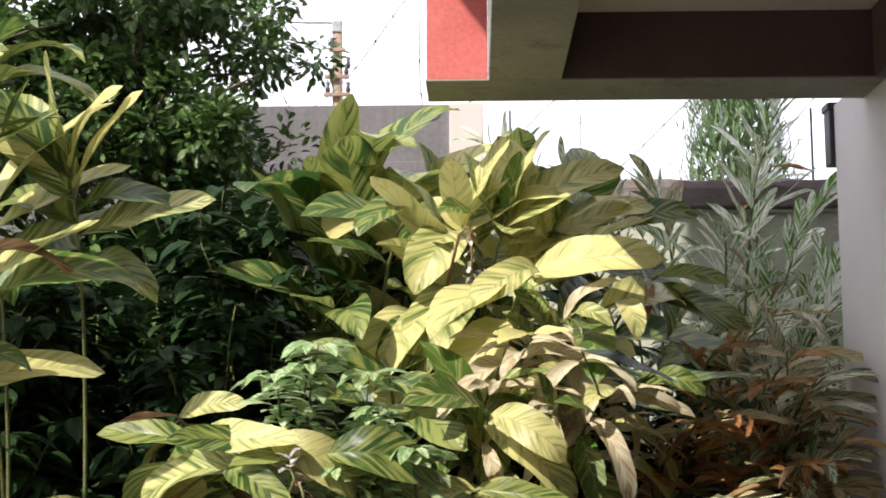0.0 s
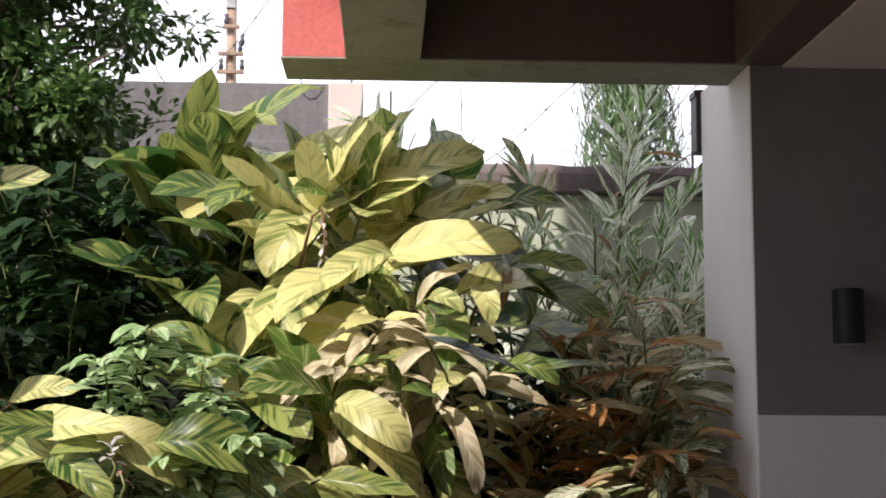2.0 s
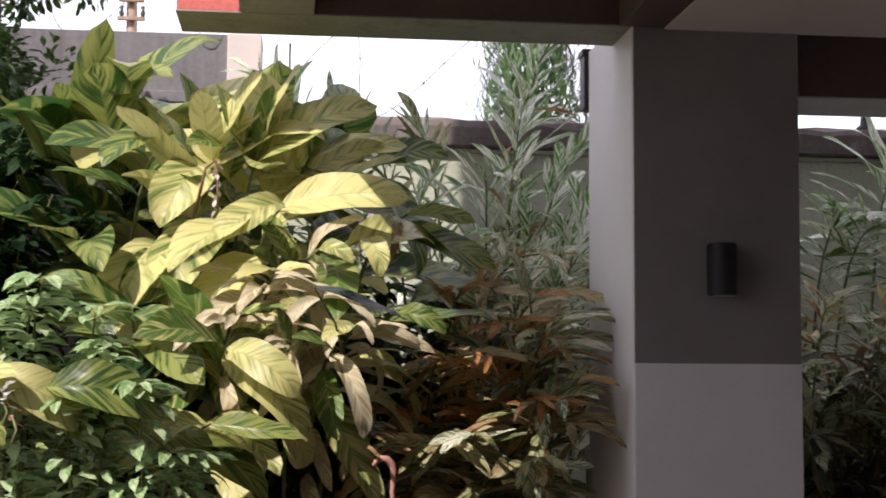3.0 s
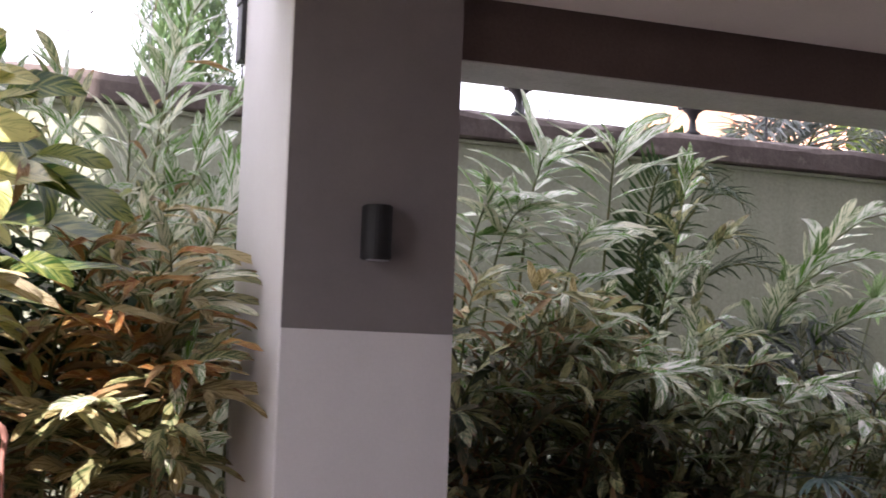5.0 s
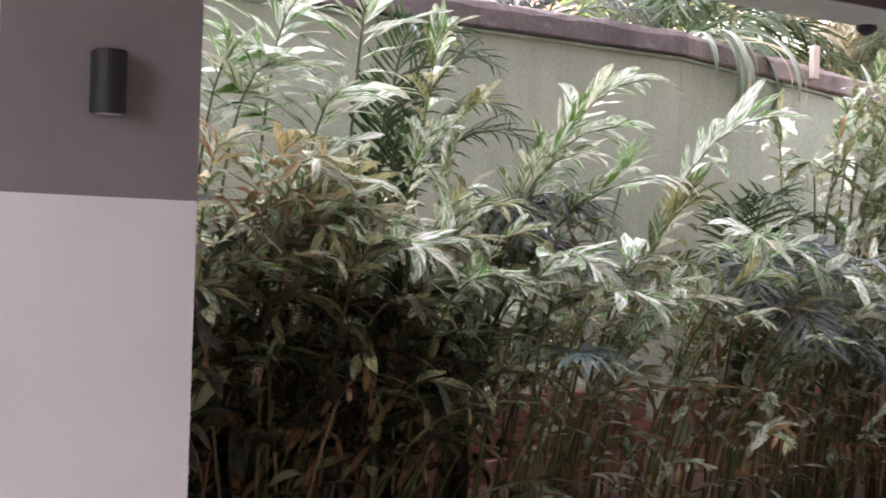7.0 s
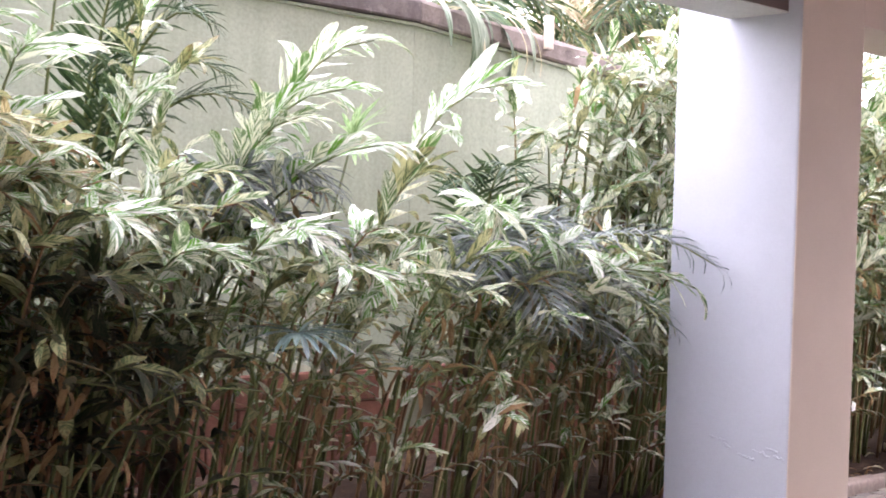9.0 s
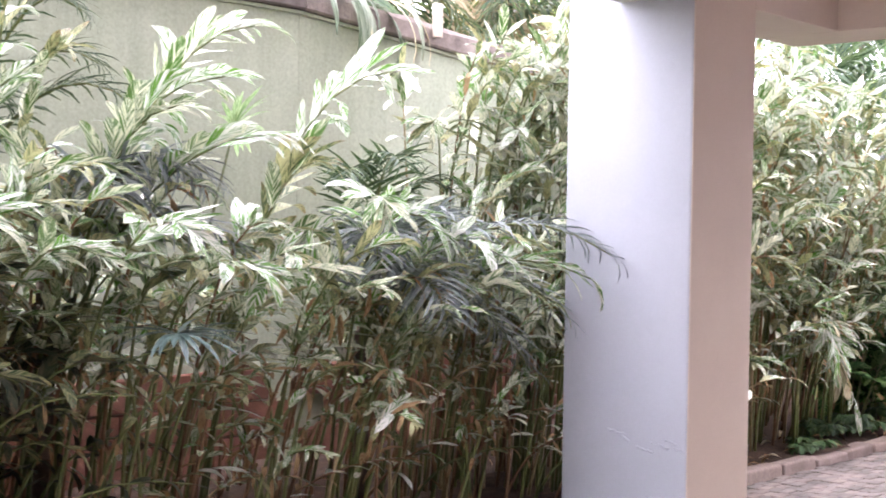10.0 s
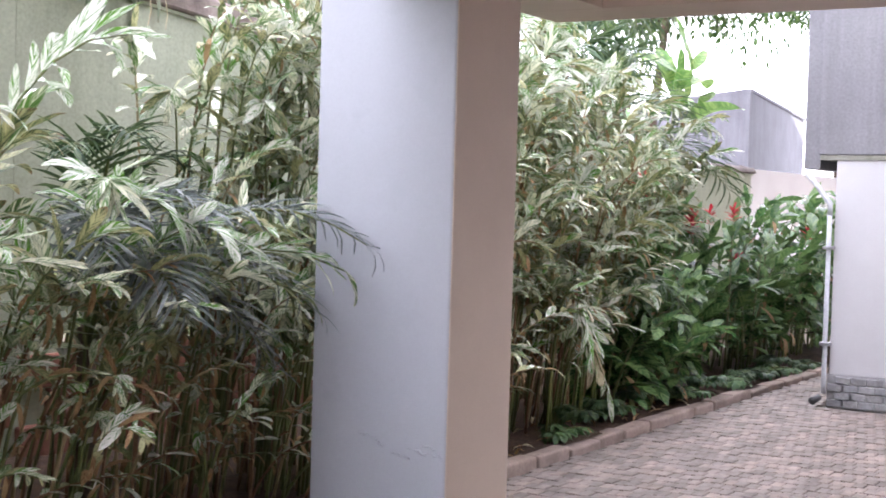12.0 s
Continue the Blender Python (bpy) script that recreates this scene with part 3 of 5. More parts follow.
def wall_run(name, x0, x1, y, top, mat, label, cap=True, cap_h=0.145, thick=0.2, drop=0.0, stone="coping"):
    w = thing(name, ((x0 + x1) / 2, y, 0), label, "wall", kind="structure")
    hx = (x1 - x0) / 2
    bm = box_bm(-hx, hx, 0.0, thick, -0.1, top - (cap_h if cap else 0), 0.004)
    for v in bm.verts:
        if v.co.z > 0.5:
            v.co.z -= drop * (v.co.x + hx) / (2 * hx)
    part("render", bm, mat, w)
    if cap:
        n = max(2, int((x1 - x0) / 0.12))
        rng = random.Random(int(x0 * 10) + 77)
        prof = [(-0.055, 0.0), (-0.065, 0.012), (-0.06, cap_h - 0.03), (-0.035, cap_h), (0.10, cap_h + 0.035), (thick + 0.05, cap_h), (thick + 0.06, 0.0)]
        vs, fs = [], []
        for i in range(n + 1):
            x = -hx + 2 * hx * i / n
            for (py, pz) in prof:
                j = 0.006 * noise.noise(Vector((x * 3 + x0, py * 20, pz * 20)))
                vs.append((x, py + j, top - drop * i / n - cap_h + pz + (rng.uniform(-0.012, 0.01) if pz > cap_h * 0.7 else 0)))
        q = len(prof)
        for i in range(n):
            for k in range(q):
                k2 = (k + 1) % q
                fs.append((i * q + k, (i + 1) * q + k, (i + 1) * q + k2, i * q + k2))
        fs.append(tuple(range(q)))
        fs.append(tuple(n * q + k for k in range(q))[::-1])
        under("coping", mesh_of("coping", vs, fs, stone), w, None, "weathered concrete coping")
        db = box_bm(-hx, hx, -0.028, 0.001, top - cap_h - 0.022, top - cap_h - 0.002, 0.004)
        for v in db.verts:
            v.co.z -= drop * (v.co.x + hx) / (2 * hx)
        part("drip_edge", db, mat, w)
    return w


wall_main = wall_run("wall_north", -1.24, 4.93, YW, 2.745, "wall_green", "sage green rendered boundary wall with dark coping")
wall_right = wall_run("wall_east", 4.935, 12.9, YW + 0.004, 2.745, "wall_green", "sage green boundary wall falling gently, with coping", drop=0.66, stone="coping_pale")
wall_far = wall_run("wall_far", 12.905, 16.7, YW + 0.02, 1.93, "wall_green", "low pale boundary wall towards the street", cap_h=0.06)
# Continues the green run; its sunlight is put into white paint
wall_street = wall_run("wall_street", 16.705, 27.0, YW + 0.03, 1.93, "paint_light", "boundary wall towards the street, sunlight put into its white paint", cap=False)
wall_high = wall_run("wall_high", -9.0, -1.245, YW - 0.01, 3.17, "wall_grey", "taller grey rendered boundary wall", cap=False)
box("ledge", -3.9, 3.877, -0.035, -0.002, 2.80, 2.86, "wall_grey", wall_high, 0.006)
# Return face of the wall, coloured beige for the sun on it
part("pier", box_bm(3.70, 3.877, -0.012, 0.24, 2.86, 3.175, 0.006), "ceiling", wall_high, "end of the taller wall, painted pale for the sun on it")

stub_post = thing("concrete_stub", (6.02, YW - 0.09, 2.56), "pale concrete stub standing against the coping", "post")
part("stub", box_bm(-0.028, 0.028, -0.025, 0.02, 0.0, 0.22, 0.008), "paint_tan", stub_post)

# ---------------------------------------------------------------- carport
H_L, H_R = 2.545, 2.345            # undersides of the edge beams left and right of the first column
C_L, C_R = 2.765, 2.54            # ceilings
XB0, XB1, DY = 4.55, 5.06, 0.655


def column(x0, x1, y0, y1, top, label, front_low, front_high, split, side):
    c = thing("column", ((x0 + x1) / 2, (y0 + y1) / 2, 0), label, "column", "carport columns", "structure")
    hx, hy = (x1 - x0) / 2, (y1 - y0) / 2
    part("shaft", box_bm(-hx, hx, -hy + 0.004, hy, -0.05, top, 0.008, 2), side, c)
    if split:
        part("lower_face", box_bm(-hx + 0.004, hx - 0.004, -hy, -hy + 0.006, 0.0, split), front_low, c, "light grey lower paint")
    part("upper_face", box_bm(-hx + 0.004, hx - 0.004, -hy + 0.001, -hy + 0.0065, split + 0.001, top), front_high, c)
    return c


col_a = column(0.0, 0.55, 0.0, DY, H_L + 0.07, "square column, light grey below and taupe above, in the shade", "paint_light", "paint_taupe", 1.47, "paint_light")
for zz, hh, yy in ((1.02, 0.16, 0.625), (0.90, 0.07, 0.632), (1.22, 0.05, 0.63)):
    part("flaked_paint", box_bm(-0.2765, -0.2735, yy - DY / 2 - 0.012, yy - DY / 2 + 0.012, zz, zz + hh, 0.0012), "soffit_pale", col_a, "pale flaked edge of the paint")
# Tan of the inner face holds warm light from the paving
col_b = column(XB0, XB1, 0.0, DY, 2.56, "square white column, warm bounced light put into its tan inner face", "paint_tan", "paint_tan", 0.0, "paint_white")
for (zz, y0, y1) in ((0.472, 0.31, 0.41), (0.448, 0.29, 0.33), (0.412, 0.17, 0.25), (0.437, 0.09, 0.18), (0.458, 0.05, 0.11), (0.428, 0.02, 0.07)):
    rng = random.Random(int(zz * 1000))
    pts = [Vector((-(XB1 - XB0) / 2 - 0.0005, (y0 + (y1 - y0) * i / 10) - DY / 2, zz - 0.2 * (i / 10 - 0.5) * (y0 - y1) + rng.uniform(-0.006, 0.006))) for i in range(11)]
    vs, fs = tube(pts, [rng.uniform(0.001, 0.0075) for _ in pts], 5)
    under("blister", mesh_of("blister", vs, fs, "paint_white", smooth=True), col_b, None, "blistered flaking paint")

beam_l = thing("edge_beam", (-0.72, 0.13, H_L), "brown edge beam with a grey-green soffit over the opening", "beam", kind="structure")
part("beam_body", box_bm(-0.523, 0.719, -0.126, 0.135, 0.004, 0.6, 0.004), "paint_brown", beam_l)
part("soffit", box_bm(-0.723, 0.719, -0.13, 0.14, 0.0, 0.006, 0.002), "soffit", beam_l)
part("fascia", box_bm(-0.720, -0.527, -0.127, 0.135, 0.005, 0.75, 0.004), "paint_red", beam_l, "sunlit red painted end of the beam")
beam_y = thing("cross_beam", (-1.13, -3.0, H_L), "grey-green cross beam at the open end of the carport", "beam", kind="structure")
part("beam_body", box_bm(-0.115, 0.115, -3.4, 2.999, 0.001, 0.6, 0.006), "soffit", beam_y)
# Same beam as beyond the second column, its tan darkened for shade
beam_r = thing("edge_beam", (3.4, 0.22, H_R), "edge beam between the columns, darkened to brown for shade, with a grey soffit", "beam", kind="structure")
part("beam_body", box_bm(-2.849, 1.40, -0.146, 0.152, 0.004, 0.6, 0.004), "paint_brown", beam_r)
part("soffit", box_bm(-2.849, 1.40, -0.15, 0.156, 0.0, 0.006, 0.002), "soffit_pale", beam_r)
beam_t = thing("edge_beam", (5.45, 0.22, H_R), "tan edge beam beyond the second column", "beam", kind="structure")
part("beam_body", box_bm(-0.386, 0.418, -0.216, 0.222, 0.001, 0.6, 0.004), "paint_tan", beam_t)
beam_a = thing("cross_beam", (0.03, -3.2, H_L), "dark brown cross beam running in from the first column", "beam", kind="structure")
part("beam_body", box_bm(-0.075, 0.075, -3.2, 3.195, -0.002, 0.6, 0.006), "paint_brown", beam_a)
beam_e = thing("cross_beam", (6.07, -3.0, H_R), "tan cross beam at the far end of the carport", "beam", kind="structure")
part("beam_body", box_bm(-0.2, 0.2, -3.4, 3.446, 0.001, 0.6, 0.008), "paint_tan", beam_e)
tagged(box("ceiling", -1.02, -0.045, -6.4, 0.01, C_L, C_L + 0.2, "ceiling"), "plain beige painted ceiling panel of the carport", "ceiling", kind="structure")
tagged(box("ceiling", 0.106, 5.88, -6.4, 0.01, C_R, C_R + 0.2, "ceiling"), "plain beige painted ceiling of the carport", "ceiling", kind="structure")
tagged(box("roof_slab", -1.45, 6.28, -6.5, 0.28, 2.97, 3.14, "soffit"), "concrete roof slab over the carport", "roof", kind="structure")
# Unseen closing wall, painted light to bounce light into the carport
tagged(box("wall_south", -2.14, 12.5, -6.7, -6.5, -0.1, 3.15, "paint_light"), "unseen plain wall closing the carport, painted light to bounce light in", "wall", kind="structure")
# Unseen wall added to keep the sun off floor and first column
tagged(box("wall_west", -2.35, -2.15, -6.69, -2.15, -0.1, 4.5, "paint_light"), "unseen plain light wall beside the carport, added to block sun", "wall", kind="structure")
# Unseen storeys added to keep the sun off hedge, wall and drive
tagged(box("wall_storey_1", -1.44, 6.2, -8.0, 0.2, 3.145, 4.5, "house_grey"), "unseen plain grey storey above the carport, added to block sun", "wall", kind="structure")
tagged(box("wall_storey_2", -2.6, 6.4, -8.0, 0.25, 4.505, 9.0, "house_grey"), "unseen plain grey upper storey, added and jutting out to block sun", "wall", kind="structure")
fitting = thing("beam_fitting", (3.62, 0.345, H_R), "small round black fitting under the edge beam", "fitting")
vs, fs = tube([(0, 0, 0.002), (0, 0, -0.012), (0, 0, -0.028), (0, 0, -0.04)], [0.042, 0.044, 0.034, 0.012], 12)
under("cap", mesh_of("cap", vs, fs, "lamp_black", smooth=True), fitting)
# stub of a rainwater box at the back of the first column
stub = thing("rainwater_box", (0.006, DY + 0.03, 2.40), "dark grey rainwater outlet box behind the column", "gutter")
part("outlet_box", box_bm(-0.022, 0.03, -0.03, 0.05, 0.0, 0.21, 0.006), "dark_metal", stub)
part("collar", box_bm(-0.028, 0.036, -0.034, 0.056, 0.20, 0.225, 0.004), "dark_metal", stub)

# wall lamp on the first column
lamp = thing("wall_lamp", (0.281, -0.001, 1.685), "black half-round up and down wall lamp on the column", "wall lamp")


def half_round(w, d, h, seg=12):
    vs, fs = [], []
    prof = [(-w / 2, 0.0)] + [(-w / 2 * math.cos(math.pi * i / seg), -d * (0.35 + 0.65 * math.sin(math.pi * i / seg) ** 0.8)) for i in range(seg + 1)] + [(w / 2, 0.0)]
    for z in (0.0, h):
        vs += [(x, y, z) for x, y in prof]
    q = len(prof)
    for k in range(q):
        k2 = (k + 1) % q
        fs.append((k, k2, q + k2, q + k))
    fs.append(tuple(range(q))[::-1])
    fs.append(tuple(range(q, 2 * q)))
    return vs, fs


vs, fs = half_round(0.086, 0.075, 0.165)
b = bmesh.new()
me = mesh_of("housing", vs, fs)
b.from_mesh(me)
bmesh.ops.recalc_face_normals(b, faces=b.faces[:])
bmesh.ops.bevel(b, geom=[e for e in b.edges if abs(e.verts[0].co.z - e.verts[1].co.z) < 1e-5], offset=0.004, segments=2, affect="EDGES")
part("housing", b, "lamp_black", lamp)
part("back_plate", box_bm(-0.042, 0.042, -0.006, 0.002, 0.012, 0.153, 0.002), "dark_metal", lamp)
part("lens", box_bm(-0.03, 0.03, -0.055, -0.015, -0.003, 0.002, 0.001), "pipe", lamp, "pale glass lens")

# ---------------------------------------------------------------- broad-leaved plants by the open end
def clump(at, label, group, seed):
    return thing("ginger_clump", at, label, "plant", group), random.Random(seed)


# canes: (foot x, y), (tip x, y, z), kinds of leaf, number, size
BROAD = "broad-leaved variegated plants"
c1, rg = clump((-1.45, 0.75, 0.03), "broad shell ginger, striped leaves coloured yellow for sunlight", BROAD, 11)
for foot, tip, keys, n, size in (
    ((-1.60, 0.60), (-1.30, 0.25, 2.16), ("yellow",), 9, 0.40),
    ((-1.70, 0.70), (-1.50, 0.30, 2.18), ("lime",), 9, 0.38),
    ((-1.55, 0.80), (-1.05, 0.35, 2.10), ("yellow", "lime"), 9, 0.40),
    ((-1.40, 0.60), (-1.10, 0.00, 1.95), ("yellow",), 9, 0.42),
    ((-1.30, 0.60), (-0.85, 0.05, 1.85), ("yellow", "lime"), 9, 0.40),
    ((-1.35, 0.50), (-1.15, -0.15, 1.68), ("yellow", "straw"), 11, 0.33),
    ((-1.25, 0.40), (-1.25, -0.35, 1.50), ("yellow", "yellow", "straw"), 11, 0.33),
    ((-1.10, 0.50), (-0.95, -0.20, 1.50), ("yellow", "straw"), 10, 0.31),
    ((-1.15, 0.60), (-0.75, 0.00, 1.62), ("yellow", "lime"), 9, 0.34),
    ((-1.50, 0.40), (-1.55, -0.10, 1.62), ("lime",), 8, 0.34),
    ((-1.20, 0.75), (-0.80, 0.40, 2.12), ("lime",), 8, 0.42),
    ((-1.00, 0.70), (-0.70, 0.20, 1.95), ("lime",), 8, 0.40),
):
    cane(c1, rg, (*foot, 0.03), tip, keys, n, size * 1.06, 0.5, 0.97, 0.05, 1.0, 0.013, jit=0.4, azim=rg.uniform(0, 3.1), wide=80, tip_angle=35, sunward=0.5)
for foot, tip, size in (((-1.45, 0.55), (-1.32, 0.25, 2.16), 0.36), ((-1.35, 0.55), (-1.16, 0.22, 2.20), 0.34), ((-1.30, 0.60), (-1.02, 0.30, 2.14), 0.33)):
    cane(c1, rg, (*foot, 0.03), tip, ("upright", "upright", "yellow"), 9, size, 0.78, 0.8, 0.0, 0.8, 0.012, jit=0.25, azim=rg.uniform(-0.5, 0.6), wide=60, tip_angle=10, sunward=0.8)
for foot, tip in (((-1.25, 0.4), (-1.12, -0.12, 1.74)), ((-1.2, 0.4), (-0.98, -0.15, 1.66)), ((-1.3, 0.4), (-1.22, -0.22, 1.60)), ((-1.1, 0.4), (-1.08, -0.28, 1.50)), ((-1.35, 0.4), (-1.00, -0.05, 1.80)), ((-1.05, 0.45), (-0.88, -0.15, 1.58))):
    cane(c1, rg, (*foot, 0.03), tip, ("straw", "straw", "yellow"), 14, 0.22, 0.70, 0.97, 0.0, 1.2, 0.010, jit=0.5, azim=rg.uniform(0, 3.1))
c2, rg = clump((-1.75, 1.15, 0.03), "broad shell ginger, striped leaves coloured dark lime for shade", BROAD, 12)
for foot, tip, keys, n, size in (
    ((-1.75, 1.10), (-1.66, 0.75, 2.42), ("lime",), 8, 0.46),
    ((-1.85, 1.00), (-1.85, 0.70, 2.28), ("lime",), 8, 0.44),
    ((-1.65, 1.15), (-1.45, 0.80, 2.36), ("lime", "yellow"), 8, 0.44),
    ((-1.55, 1.25), (-1.15, 0.80, 2.38), ("lime",), 9, 0.42),
    ((-1.60, 0.80), (-1.75, 0.20, 1.85), ("lime",), 6, 0.40),
    ((-1.50, 1.10), (-0.95, 0.70, 2.25), ("lime",), 8, 0.42),
):
    cane(c2, rg, (*foot, 0.03), tip, keys, n, size * 1.1, 0.5, 0.95, 0.0, 0.6, 0.013, jit=0.3, azim=rg.uniform(0, 3.1), wide=55)
c3, rg = clump((-2.45, -0.15, 0.03), "tall yellow-green shell ginger with upright canes", BROAD, 13)
for foot, tip, keys, n, size in (
    ((-2.42, -0.20), (-2.41, -0.50, 2.20), ("upright", "lime", "upright"), 11, 0.36),
    ((-2.62, -0.20), (-2.62, -0.55, 2.14), ("upright", "lime", "yellow"), 11, 0.36),
    ((-2.70, -0.25), (-2.80, -0.75, 2.40), ("upright", "lime"), 10, 0.38),
    ((-2.55, -0.30), (-2.60, -0.80, 2.02), ("upright", "yellow"), 10, 0.34),
    ((-2.60, -0.35), (-2.72, -0.90, 1.74), ("yellow",), 9, 0.34),
):
    cane(c3, rg, (*foot, 0.03), tip, keys, n, size * 1.05, 0.74, 0.8, 0.04, 0.95, 0.010, jit=0.3, azim=rg.uniform(-0.5, 0.6), wide=75, tip_angle=14, sunward=1.0)
c4, rg = clump((-1.85, -0.35, 0.03), "low broad-leaved shell ginger with a white flower", BROAD, 14)
for foot, tip, keys, n, size in (
    ((-1.85, -0.35), (-1.80, -0.80, 1.43), ("lime", "yellow"), 6, 0.36),
    ((-1.80, -0.30), (-1.66, -0.80, 1.40), ("lime", "yellow"), 6, 0.36),
    ((-1.95, -0.25), (-2.00, -0.75, 1.43), ("yellow", "lime"), 6, 0.34),
    ((-1.75, -0.30), (-1.90, -0.80, 1.37), ("lime", "yellow"), 6, 0.34),
    ((-2.05, -0.20), (-2.12, -0.40, 1.50), ("yellow", "dry", "lime"), 7, 0.21),
    ((-1.60, -0.20), (-1.50, -0.45, 1.28), ("yellow", "lime"), 8, 0.32),
    ((-1.45, -0.10), (-1.28, -0.50, 1.30), ("yellow", "lime"), 8, 0.32),
    ((-2.20, -0.20), (-2.22, -0.55, 1.22), ("yellow", "lime"), 6, 0.26),
):
    cane(c4, rg, (*foot, 0.03), tip, keys, n, size * 1.1, 0.75, 1.0, 0.04, 1.1, 0.012, jit=0.3, azim=rg.uniform(-0.5, 0.5), wide=95, tip_angle=55, sunward=0.5)

# one dark smooth leaf, and blossoms
lone = thing("glossy_leaf_plant", (-0.75, 0.55, 0.03), "slender plant with one dark glossy leaf, sky reflection in its blue-grey", "plant")
o = Vector(lone.location)
p0, p1, p2 = Vector((0, 0, 0)), Vector((-0.05, -0.1, 1.5)), Vector((-1.013, -0.60, 1.662)) - o
vs, fs = tube([bez(p0, p1, p2, i / 6) for i in range(7)], [0.008 - 0.0008 * i for i in range(7)], 5)
stk = under("stalk", mesh_of("stalk", vs, fs, "cane", smooth=True), lone)
under("leaf", LEAVES["blue"][0], stk, orient(p2, Vector((0.23, -0.03, -0.05)), Vector((0.1, -0.5, 0.8)), 0.26))


def blossom(at, key, n, size, label, name="ginger_flower", stalk=0.14):
    rgf = random.Random(hash_of(key) + int(at[0] * 100))
    e = thing(name, at, label, "flower")
    vs, fs = tube([(0, 0, -stalk), (0.01, 0, -stalk / 2), (0, 0, 0)], [0.005, 0.004, 0.004], 5)
    st = under("stalk", mesh_of("stalk", vs, fs, "cane", smooth=True), e)
    for i in range(n):
        f = i / n
        a = i * 2.4
        way = Vector((math.cos(a) * (1 - 0.5 * f), math.sin(a) * (1 - 0.5 * f), 0.2 + 1.1 * f))
        under("petal", rgf.choice(LEAVES[key]), st, orient(Vector((0, 0, f * size * 1.2 - size * 0.5)), way, UP, size * rgf.uniform(0.8, 1.2)))
    return e


# dried flower stalk above the broad leaves
fs_e = thing("dried_flower_stalk", (-1.33, 0.02, 1.9), "pale dried flower stalk hanging among broad leaves", "plant")
vs, fs = tube([(-0.05, 0.05, 0.0), (-0.01, 0.0, 0.16), (0.02, -0.02, 0.18), (0.03, -0.03, 0.10), (0.03, -0.03, 0.02)], [0.006, 0.005, 0.005, 0.004, 0.003], 5)
fst = under("stalk", mesh_of("stalk", vs, fs, "cane_dry", smooth=True), fs_e)
for i in range(10):
    under("bract", LEAVES["petal"][i % 2], fst, orient(Vector((0.025, -0.025, 0.17 - i * 0.016)), Vector((math.cos(i * 2.4), math.sin(i * 2.4), -0.6)), UP, 0.028))
blossom((-1.722, -0.98, 1.375), "petal", 6, 0.038, "small white blossom among broad leaves", stalk=0.06)
blossom((-1.70, -0.98, 1.335), "pink", 5, 0.035, "small pink withered blossom under the white one", stalk=0.06)
hook = thing("curled_flower_stalk", (-0.79, -0.05, 1.10), "pink curled flower stalk at the foot of the leaves", "flower")
vs, fs = tube([(0.03, 0.02, -0.35), (0.035, 0.01, -0.1), (0.03, 0, -0.02)] + [Vector((0.035 * math.cos(a), -0.01 * a, 0.035 + 0.045 * math.sin(a))) for a in (-0.3, 0.2, 0.7, 1.2, 1.7, 2.2, 2.6)], [0.006, 0.006, 0.007, 0.009, 0.010, 0.011, 0.011, 0.010, 0.008, 0.005], 7)
under("stalk", mesh_of("stalk", vs, fs, "petal_rose", [(0.3, 0.5)] * len(vs), smooth=True), hook)

# ---------------------------------------------------------------- ginger clumps
HEDGE = "variegated gingers"
WIDTHS = {"cream": 0.22, "white": 0.225, "dull": 0.20, "dry": 0.17, "green": 0.28, "lime": 0.34, "deep": 0.17}


def join_store(c, store):
    """Links the stored leaves of a clump, a mesh for each kind of leaf."""
    for key, pl in (store or {}).items():
        tagged(under("leaves", joined_leaves(pl, WIDTHS[key], "joined_" + key, "leaves", (0.2, 0.5, 0.8, 1.15), 5), c), kind="stuff")



def hedge_clump(x, y, seed, n, z_lo, z_hi, keys, lean, label, dry=0.12, leaves=15, size=0.25, foot=0.22, reach=0.45, joined=True):
    c, r = clump((x, y, 0.03), label, HEDGE, seed)
    store = {} if joined else None
    for i in range(n):
        fx, fy = x + r.uniform(-1, 1) * foot, y + r.uniform(-1, 1) * foot * 0.8
        z = r.uniform(z_lo, z_hi)
        tip = (fx + lean[0] + r.uniform(-1, 1) * reach, fy + lean[1] + r.uniform(-1, 1) * reach * 0.6, z)
        cane(c, r, (fx, fy, 0.03), tip, keys, leaves, size * 0.92, r.uniform(0.25, 0.45), r.uniform(0.95, 1.3), dry, 0.95, 0.009, mat="cane_dry" if r.random() < 0.25 else "cane_pale" if r.random() < 0.18 else "cane", store=store)
    join_store(c, store)
    return c



# ---------------------------------------------------------------- shrubs on the left
rs = random.Random(5)
limb_tree("shrub", (-2.82, 1.75, 0.0), rs, 3.6, 0.82, 0.05, 64, 38000, 0.062, 0.42, "leaf_shrub", "dense dark evergreen shrub with small glossy leaves", "shrub",
          shape=lambda f: 0.95 - 0.35 * abs(f - 0.55))
limb_tree("shrub", (-3.7, 1.3, 0.0), rs, 3.9, 1.0, 0.05, 40, 15000, 0.075, 0.42, "leaf_shrub", "dense dark evergreen shrub beside the wall", "shrub",
          shape=lambda f: 0.95 - 0.3 * abs(f - 0.5))


